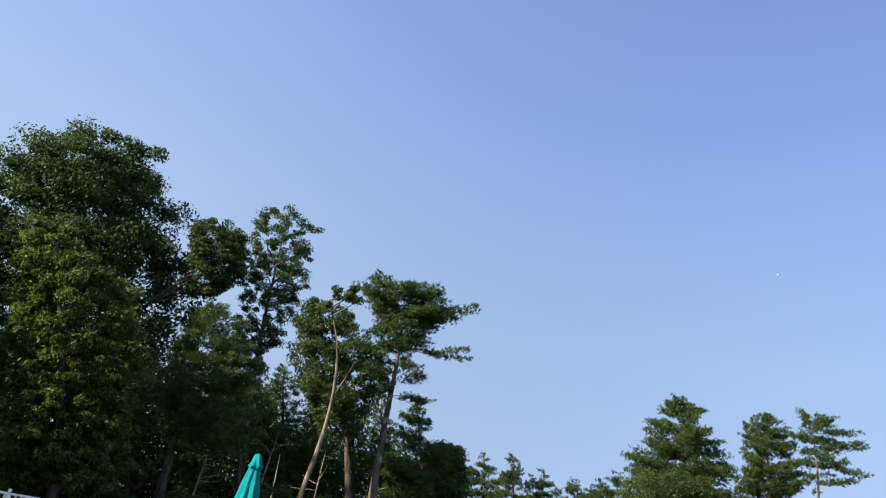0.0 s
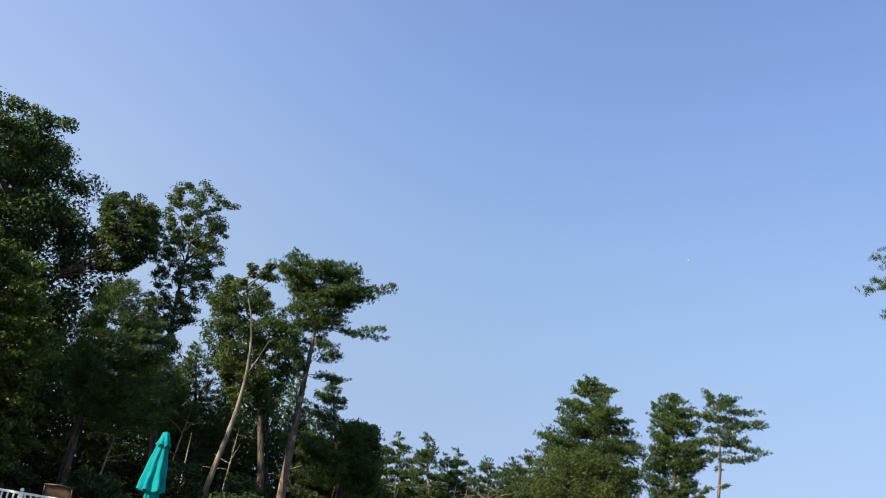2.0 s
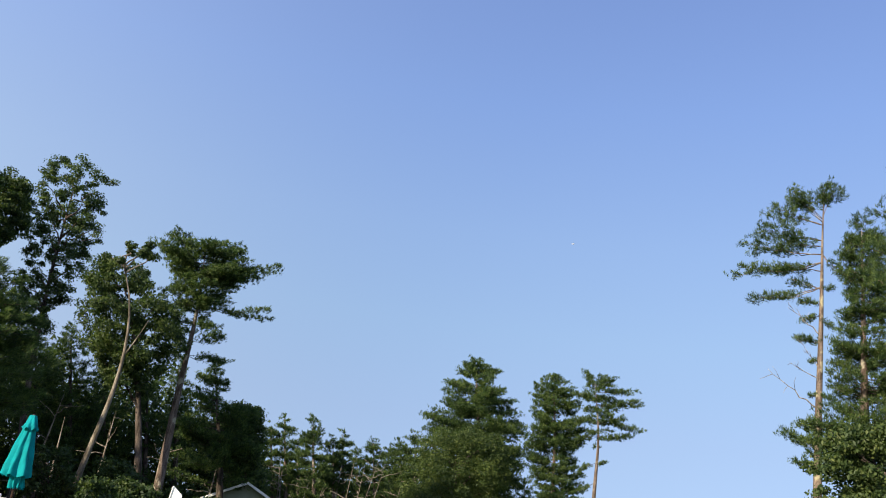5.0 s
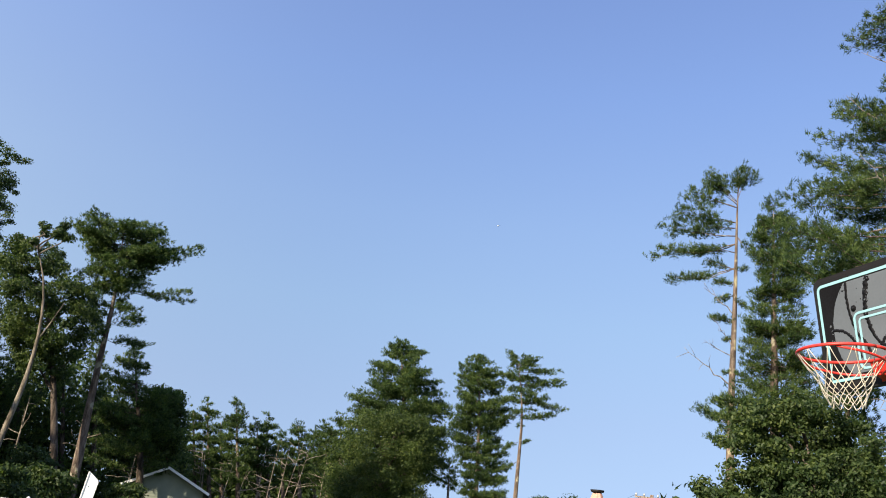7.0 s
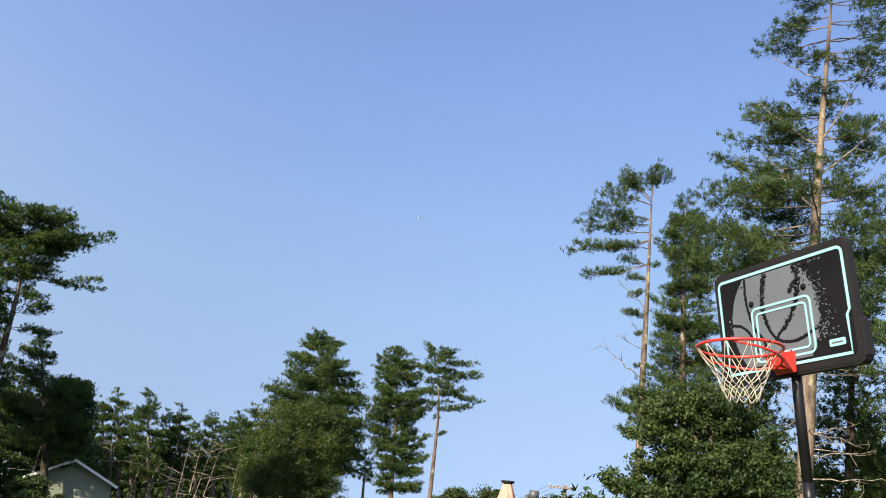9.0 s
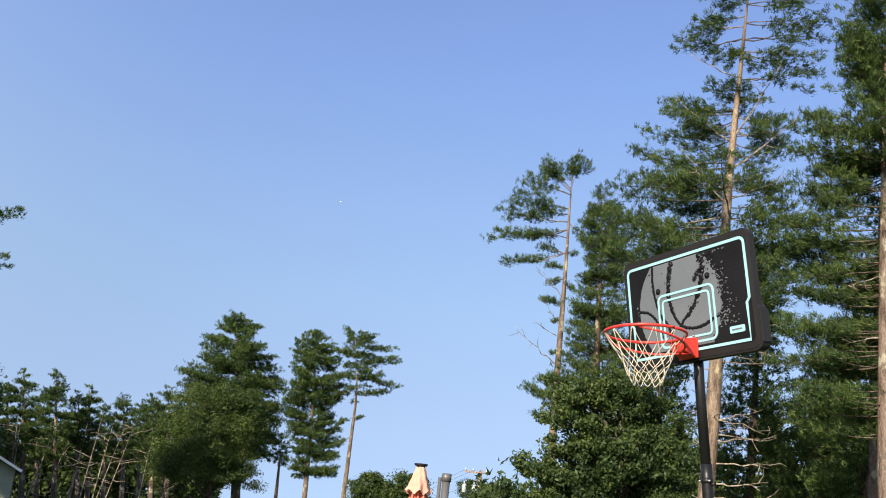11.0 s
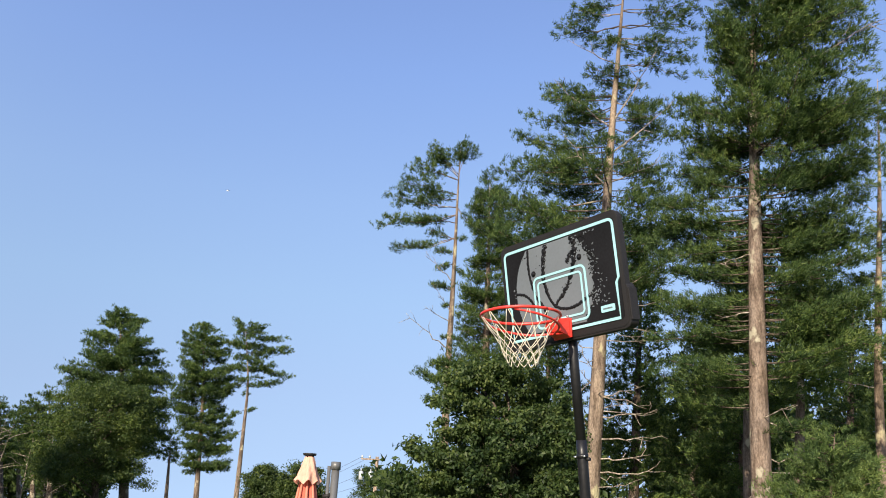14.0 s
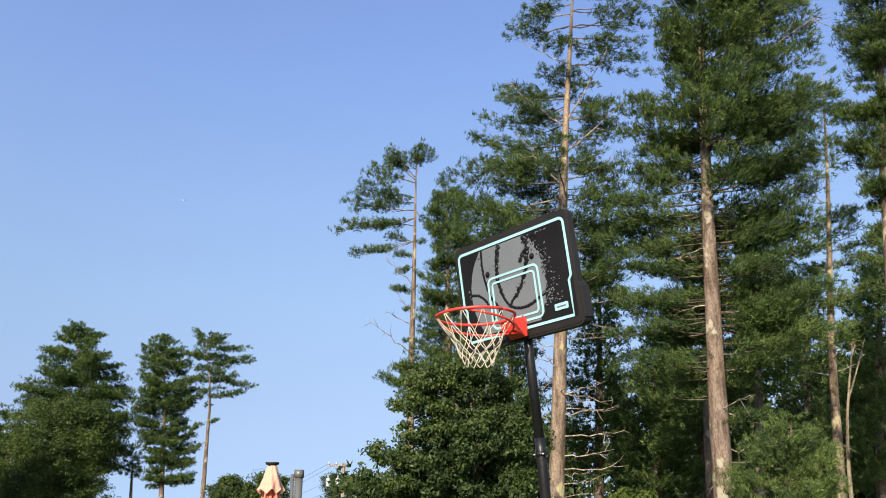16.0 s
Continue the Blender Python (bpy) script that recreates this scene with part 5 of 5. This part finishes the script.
    mesh_object("upper_pole", *rod([top_p[:], (0, 0.05, -0.5), low_p[:]], 0.0315, 20), BLACK_STEEL, h, "black steel pole", True)
    down = (Vector((0, 0.0, -1.366)) - Vector((0, 0.048, -0.537))).normalized()
    fall = m.to_3x3() @ down
    foot_w = m @ low_p + fall * (((m @ low_p).z - 0.14) / -fall.z)
    foot = inv @ foot_w
    up = -down
    lower = mesh_object("lower_pole", *rod([(low_p + up * 0.1)[:], low_p[:], foot[:]], 0.034, 20), BLACK_STEEL, h, "black steel pole", True)
    mesh_object("collar", *rod([(low_p + up * 0.014)[:], (low_p - up * 0.014)[:]], 0.0375, 20), BLACK_STEEL, h, "", True)
    for s in (-1, 1):
        mesh_object("bolt", *rod([(s * 0.032, low_p.y - 0.02, low_p.z), (s * 0.047, low_p.y - 0.028, low_p.z)], (0.008, 0.006), 6), ZINC, h)
    mesh_object("knob", *rod([(0.03, low_p.y, low_p.z - 0.02), (0.06, low_p.y, low_p.z - 0.02)], (0.008, 0.013), 10), BLACK_PLASTIC, h)
    for s in (-1, 1):
        mesh_object("arm", *rod([(s * 0.06, 0.085, 0.1), (s * 0.055, 0.1, -0.1), (s * 0.05, 0.085, -0.34)], 0.012, 8), BLACK_STEEL, h, "", True)
    base = part("base", box(0.8, 1.1, 0.16, inv @ Matrix.Translation((foot_w.x + 0.25, foot_w.y, 0.08)) @ Matrix.Rotation(radians(-86.4), 4, 'Z')), BLACK_PLASTIC, h, "black plastic water-filled base", False, 0.03)
    return h


hoop(pose(4.293, 4.224, 3.13) @ pose(0, 0, 0, 0, 0, -86.22) @ pose(0, 0, 0, 7.78, 0, 0) @ pose(0, 0, 0, 0, -0.9, 0))


# ---- patio umbrellas ----
def folded(rng, z0, z1, r0, r1, folds, depth, lean=0.0, steps=14, sides=72, bulge=0.0):
    """Corners and triangles of gathered cloth between two heights, in hanging folds."""
    f, a = np.meshgrid(np.linspace(0, 1, steps), np.linspace(0, 2 * math.pi, sides, endpoint=False), indexing="ij")
    rr = r0 + (r1 - r0) * f + bulge * np.sin(math.pi * f)
    ph = rng.uniform(0, 6.28)
    rip = 1 + depth * (0.3 + 0.7 * f) * np.sin(folds * a + ph + 1.4 * np.sin(2.2 * f + ph)) + 0.1 * np.sin(2 * a + 3 * f + ph) + 0.045 * np.sin(11 * a + 9 * f + ph) * np.sin(7 * f + 2 * a)
    rr = rr * rip
    z = z0 + (z1 - z0) * f + 0.025 * f ** 6 * np.sin(folds * a + 1)
    v = np.stack([rr * np.cos(a) + lean * f, rr * np.sin(a), z], -1).reshape(-1, 3)
    i, j = np.meshgrid(np.arange(steps - 1), np.arange(sides), indexing="ij")
    k = (j + 1) % sides
    p, q, r, s = i * sides + j, i * sides + k, (i + 1) * sides + k, (i + 1) * sides + j
    return v, np.concatenate([np.stack([p, q, r], -1).reshape(-1, 3), np.stack([p, r, s], -1).reshape(-1, 3)])


def teal_umbrella(x, y, z):
    rng = np.random.RandomState(21)
    u = thing("patio_umbrella", "closed teal canvas patio umbrella tied round its pole", "umbrella", "umbrellas on the patio", pose(x, y, z, 0, 0, 0))
    mesh_object("pole", *rod([(0, 0, 0.05), (0, 0, 2.42)], 0.024, 12), BROWN_METAL, u, "", True)
    mesh_object("base", *rod([(0, 0, 0), (0, 0, 0.06), (0, 0, 0.09), (0, 0, 0.25)], (0.27, 0.26, 0.06, 0.035), 24), BROWN_METAL, u, "", True)
    c = mesh_object("canopy", *folded(rng, 2.4, 1.26, 0.075, 0.27, 7, 0.21, -0.05, 26, 140), TEAL, u, "teal canvas in hanging folds", True)
    mesh_object("vent_cap", *folded(rng, 2.49, 2.2, 0.06, 0.165, 7, 0.12, 0.0, 10, 100), TEAL, c, "", True)
    mesh_object("finial", *rod([(0, 0, 2.44), (0, 0, 2.49), (0, 0, 2.52)], (0.04, 0.036, 0.01), 12), BROWN_METAL, u, "", True)
    for k in range(8):
        a = k * math.pi / 4
        mesh_object("rib", *rod([(0.03 * math.cos(a), 0.03 * math.sin(a), 1.5), (0.14 * math.cos(a), 0.14 * math.sin(a), 1.1)], 0.01, 5), BROWN_METAL, u)
    mesh_object("gathered_hem", *folded(rng, 1.3, 1.04, 0.14, 0.12, 9, 0.3, 0.03, 8, 80), TEAL, c, "", True)
    return u


def striped_umbrella(x, y):
    rng = np.random.RandomState(33)
    u = thing("cantilever_umbrella", "closed faded peach and red cantilever umbrella with a grey mast", "umbrella", "umbrellas on the patio", pose(x, y, 0, 0, 0, -25) @ Matrix.Scale(1.083, 4))
    c = mesh_object("canopy", *folded(rng, 1.98, 0.95, 0.06, 0.19, 8, 0.2, 0.02, 16, 96), RED_CANVAS, u, "faded red canvas in hanging folds", True)
    mesh_object("vent_cap", *folded(rng, 2.19, 1.9, 0.05, 0.15, 8, 0.13, 0.0, 10, 96), PEACH, c, "pale peach canvas vent cap", True)
    for k in range(8):
        a0 = 2 * math.pi * k / 8
        v, t = rod([(0.075 * math.cos(a0), 0.075 * math.sin(a0), 1.95), (0.13 * math.cos(a0), 0.13 * math.sin(a0), 1.6), (0.2 * math.cos(a0), 0.2 * math.sin(a0), 0.97)], (0.012, 0.018, 0.022), 7)
        mesh_object("stripe", v, t, FADED_CANVAS, c, "faded pink canvas fold", True)
    mesh_object("finial", *rod([(0, 0, 2.18), (0, 0, 2.2), (0, 0, 2.204), (0, 0, 2.228)], (0.045, 0.05, 0.072, 0.08), 16), BLACK_PLASTIC, u, "", False)
    mesh_object("mast", *rod([(0.27, 0.05, 0.1), (0.31, 0.05, 2.07)], 0.046, 16), GREY_POLE, u, "grey aluminium mast", True)
    mesh_object("mast_cap", *rod([(0.31, 0.05, 2.06), (0.311, 0.05, 2.15)], (0.058, 0.056), 16), GREY_POLE, u)
    mesh_object("arm", *rod([(0.225, 0.05, 0.4), (0.235, 0.05, 2.1)], 0.022, 10), GREY_POLE, u, "", True)
    mesh_object("handle", *rod([(0.18, 0.05, 1.75), (0.3, 0.05, 1.78)], 0.03, 10), BLACK_PLASTIC, u, "", True)
    part("foot", box(0.8, 0.8, 0.1, Matrix.Translation((0.29, 0.05, 0.05))), BLACK_PLASTIC, u, "", False, 0.02)
    return u


# ---- raised deck with its railing ----
DECK = 0.67
FAR_A, FAR_B = (-9.62, 18.08), (-2.24, 19.67)
DECK_TURN = math.degrees(math.atan2(FAR_B[1] - FAR_A[1], FAR_B[0] - FAR_A[0]))


def deck():
    d = thing("deck", "raised weathered wooden pool deck", "deck", "", pose(FAR_A[0], FAR_A[1], 0, 0, 0, DECK_TURN))
    d["kind"] = "structure"
    for k in range(44):
        part("plank", box(7.6, 0.138, 0.03, Matrix.Translation((3.75, 0.14 + 0.144 * k, DECK - 0.016))), DECK_WOOD, d)
    for x in (0.1, 1.9, 3.7, 5.5, 7.4):
        for y in (0.25, 3.2, 6.2):
            part("post", box(0.1, 0.1, DECK - 0.03, Matrix.Translation((x, y, (DECK - 0.03) / 2))), DECK_WOOD, d)
    return d


def railing(a, b, top):
    """A white vinyl railing from a to b: posts with round caps, two rails and balusters."""
    length = math.hypot(b[0] - a[0], b[1] - a[1])
    turn = math.degrees(math.atan2(b[1] - a[1], b[0] - a[0]))
    r = thing("railing", "white vinyl railing with square balusters and round post caps", "railing", "", pose(a[0], a[1], 0, 0, 0, turn))
    part("top_rail", box(length, 0.06, 0.045, Matrix.Translation((length / 2, 0, top - 0.022))), WHITE_VINYL, r, "", False, 0.006)
    part("bottom_rail", box(length, 0.045, 0.045, Matrix.Translation((length / 2, 0, top - 0.82))), WHITE_VINYL, r, "", False, 0.006)
    n = round(length / 1.06)
    for k in range(n + 1):
        p = part("post", box(0.09, 0.09, top, Matrix.Translation((length * k / n, 0, top / 2))), WHITE_VINYL, r, "", False, 0.006)
        bm = bmesh.new()
        bmesh.ops.create_uvsphere(bm, u_segments=14, v_segments=8, radius=0.038, matrix=Matrix.Translation((length * k / n, 0, top + 0.035)))
        part("cap", bm, WHITE_VINYL, p, "round white post cap", True)
    for k in range(int(length / 0.105)):
        part("baluster", box(0.032, 0.032, 0.76, Matrix.Translation((0.06 + 0.105 * k, 0, top - 0.42))), WHITE_VINYL, r)
    return r


def lounge_chair(m):
    """A sling chair seen from behind over the railing."""
    c = thing("lounge_chair", "tan sling patio chair with a dark brown frame and high back", "chair", "", m)
    for s in (-1, 1):
        mesh_object("back_post", *rod([(s * 0.28, 0.0, 0.35), (s * 0.28, 0.12, 0.8), (s * 0.27, 0.2, 1.06)], 0.016, 8), BROWN_METAL, c, "", True)
        mesh_object("leg", *rod([(s * 0.28, -0.45, 0.0), (s * 0.28, -0.42, 0.38), (s * 0.28, -0.1, 0.4), (s * 0.28, 0.2, 0.0)], 0.016, 8), BROWN_METAL, c, "", True)
        mesh_object("armrest", *rod([(s * 0.31, -0.42, 0.6), (s * 0.31, 0.08, 0.62)], 0.02, 8), BROWN_METAL, c, "", True)
    back = bmesh.new()
    rows = []
    for k in range(9):
        f = k / 8
        rows.append([back.verts.new(((-0.27 + 0.54 * j / 6), 0.0 + 0.2 * f - 0.02 * math.sin(math.pi * j / 6), 0.37 + 0.67 * f)) for j in range(7)])
    for k in range(8):
        for j in range(6):
            back.faces.new((rows[k][j], rows[k][j + 1], rows[k + 1][j + 1], rows[k + 1][j]))
    bmesh.ops.solidify(back, geom=back.faces[:], thickness=0.006)
    part("backrest", back, SLING, c, "tan woven sling", True)
    mesh_object("top_bar", *rod([(-0.29, 0.2, 1.05), (0, 0.21, 1.075), (0.29, 0.2, 1.05)], 0.022, 8), BROWN_METAL, c, "", True)
    part("seat", box(0.54, 0.5, 0.012, Matrix.Translation((0, -0.22, 0.39))), SLING, c)
    return c


def pool_slide(m):
    """A white moulded slide on end, cut aslant at its top, with a raised lip and bolts."""
    p = thing("pool_slide", "white moulded pool slide standing on end by the deck", "pool slide", "", m)
    part("bed", slab([(0.0, 0.0), (0.2, 0.0), (0.478, 2.03), (0.278, 2.19)], 0.0, 0.05), WHITE_VINYL, p, "", False, 0.008)
    part("lip", slab([(0.185, 0.0), (0.215, 0.0), (0.49, 2.0), (0.46, 2.035)], -0.04, 0.06), WHITE_VINYL, p, "raised white lip", False, 0.006)
    part("lip", slab([(-0.012, 0.0), (0.012, 0.0), (0.286, 2.175), (0.264, 2.18)], -0.02, 0.06), WHITE_VINYL, p, "raised white lip", False, 0.006)
    for z in (1.66, 1.9):
        mesh_object("bolt", *rod([(0.05 + 0.135 * z, -0.002, z), (0.05 + 0.135 * z, -0.014, z)], 0.011, 8), ZINC, p)
    return p


deck()
railing(FAR_A, FAR_B, 1.5)
lounge_chair(pose(-6.2, 20.15, DECK, 0, 0, 188))
teal_umbrella(-4.31, 20.0, DECK)
striped_umbrella(5.43, 10.49)
pool_slide(pose(-1.53, 19.78, 0, 0, 0, 3))


# ---- small house in the wood ----
def house():
    h = thing("house", "small grey-green gabled house with white trim, half hidden by pines", "house", "", pose(0.1, 40.82, 0, 0, 0, -2))
    half, eave, ridge, depth = 1.55, 2.54, 3.31, 6.0
    outline = [(-half, 0.0), (half, 0.0), (half, eave), (0, ridge), (-half, eave)]
    part("wall", slab(outline, 0.0, depth), SIDING, h, "grey-green clapboard wall")
    for k in range(26):
        z = 0.12 * k
        w = half if z < eave else half * (ridge - z) / (ridge - eave)
        if w < 0.15:
            continue
        bm = bmesh.new()
        vs = [bm.verts.new(p) for p in ((-w, -0.022, z), (w, -0.022, z), (w, -0.006, z + 0.12), (-w, -0.006, z + 0.12), (-w, 0.0, z), (w, 0.0, z), (w, 0.0, z + 0.12), (-w, 0.0, z + 0.12))]
        for f in ((0, 1, 2, 3), (0, 4, 5, 1), (3, 2, 6, 7), (0, 3, 7, 4), (1, 5, 6, 2)):
            bm.faces.new([vs[i] for i in f])
        part("clapboard", bm, SIDING, h)
    for s in (-1, 1):
        ang = math.degrees(math.atan2(ridge - eave, half))
        run = math.hypot(half, ridge - eave) + 0.3
        mid = Matrix.Translation((s * half * 0.5 + s * 0.12, depth / 2 - 0.15, (eave + ridge) / 2 + 0.06 - 0.07)) @ Matrix.Rotation(radians(s * ang), 4, 'Y')
        part("roof", box(run, depth + 0.5, 0.1, mid), ROOFING, h, "dark asphalt shingle roof slope")
        part("rake_board", box(run, 0.04, 0.1, mid @ Matrix.Translation((0, -(depth + 0.5) / 2 - 0.022, 0))), WHITE_TRIM, h, "white rake board")
    return h


house()


# ---- utility pole with its wires ----
def utility_pole(x, y, top):
    p = thing("utility_pole", "weathered wooden utility pole with transformers and wires", "utility pole", "", pose(x, y, 0, 0, 0, -20))
    mesh_object("shaft", *rod([(0, 0, 0), (0.1, 0, top)], (0.27, 0.2), 12), POLE_WOOD, p, "", True)
    arm = part("crossarm", box(2.7, 0.16, 0.16, Matrix.Translation((-0.5, -0.25, top - 0.35))), POLE_WOOD, p, "", False, 0.02)
    for k, u in enumerate((-1.7, -0.8, 0.75)):
        mesh_object("insulator", *rod([(u, -0.25, top - 0.25), (u, -0.25, top - 0.05), (u, -0.25, top + 0.1)], (0.1, 0.14, 0.06), 10), TRANSFORMER, arm)
    for u in (-1.75, -0.62, 1.35):
        t = mesh_object("transformer", *rod([(u, -0.4, top - 2.75), (u, -0.4, top - 2.68), (u, -0.4, top - 1.85), (u, -0.4, top - 1.75)], (0.22, 0.26, 0.26, 0.18), 14), TRANSFORMER, p, "light grey transformer can")
        mesh_object("bushing", *rod([(u, -0.4, top - 1.76), (u, -0.4, top - 1.45)], (0.08, 0.05), 8), TRANSFORMER, t)
    mesh_object("guy_wire", *rod([(0.1, 0, top - 0.6), (2.9, -1.0, 0)], 0.05, 5), WIRE, p)
    # service wires that run down to the houses beyond the patio
    for u, z in ((-1.7, -0.1), (-0.8, -0.1), (0.1, -1.3), (0.1, -2.7)):
        q = np.linspace(0, 1, 14)
        path = np.stack([u - 14 * q, -0.3 + 2 * q, top + z - (top + z - 2.4) * q - 0.9 * (q - q * q)], 1)
        mesh_object("wire", *rod(path, 0.015, 4), WIRE, p)
    return p


utility_pole(52.7, 96.6, 9.55)


# ---- drone in the sky ----
def drone(m):
    d = thing("drone", "small white quadcopter drone hovering in the sky", "drone", "", m)
    part("body", box(0.13, 0.2, 0.06), WHITE_VINYL, d, "", False, 0.015)
    for sx in (-1, 1):
        for sy in (-1, 1):
            arm = mesh_object("arm", *rod([(sx * 0.05, sy * 0.07, 0.01), (sx * 0.15, sy * 0.15, 0.025)], 0.012, 6), WHITE_VINYL, d)
            mesh_object("rotor", *rod([(sx * 0.15 - 0.1, sy * 0.15, 0.05), (sx * 0.15, sy * 0.15, 0.052), (sx * 0.15 + 0.1, sy * 0.15, 0.05)], (0.006, 0.012, 0.006), 4), BLACK_PLASTIC, arm)
            mesh_object("leg", *rod([(sx * 0.05, sy * 0.06, -0.02), (sx * 0.07, sy * 0.08, -0.11)], 0.007, 5), WHITE_VINYL, d)
    return d


drone(pose(18.7, 56.98, 23.1, 0, 0, 30) @ Matrix.Scale(0.55, 4))
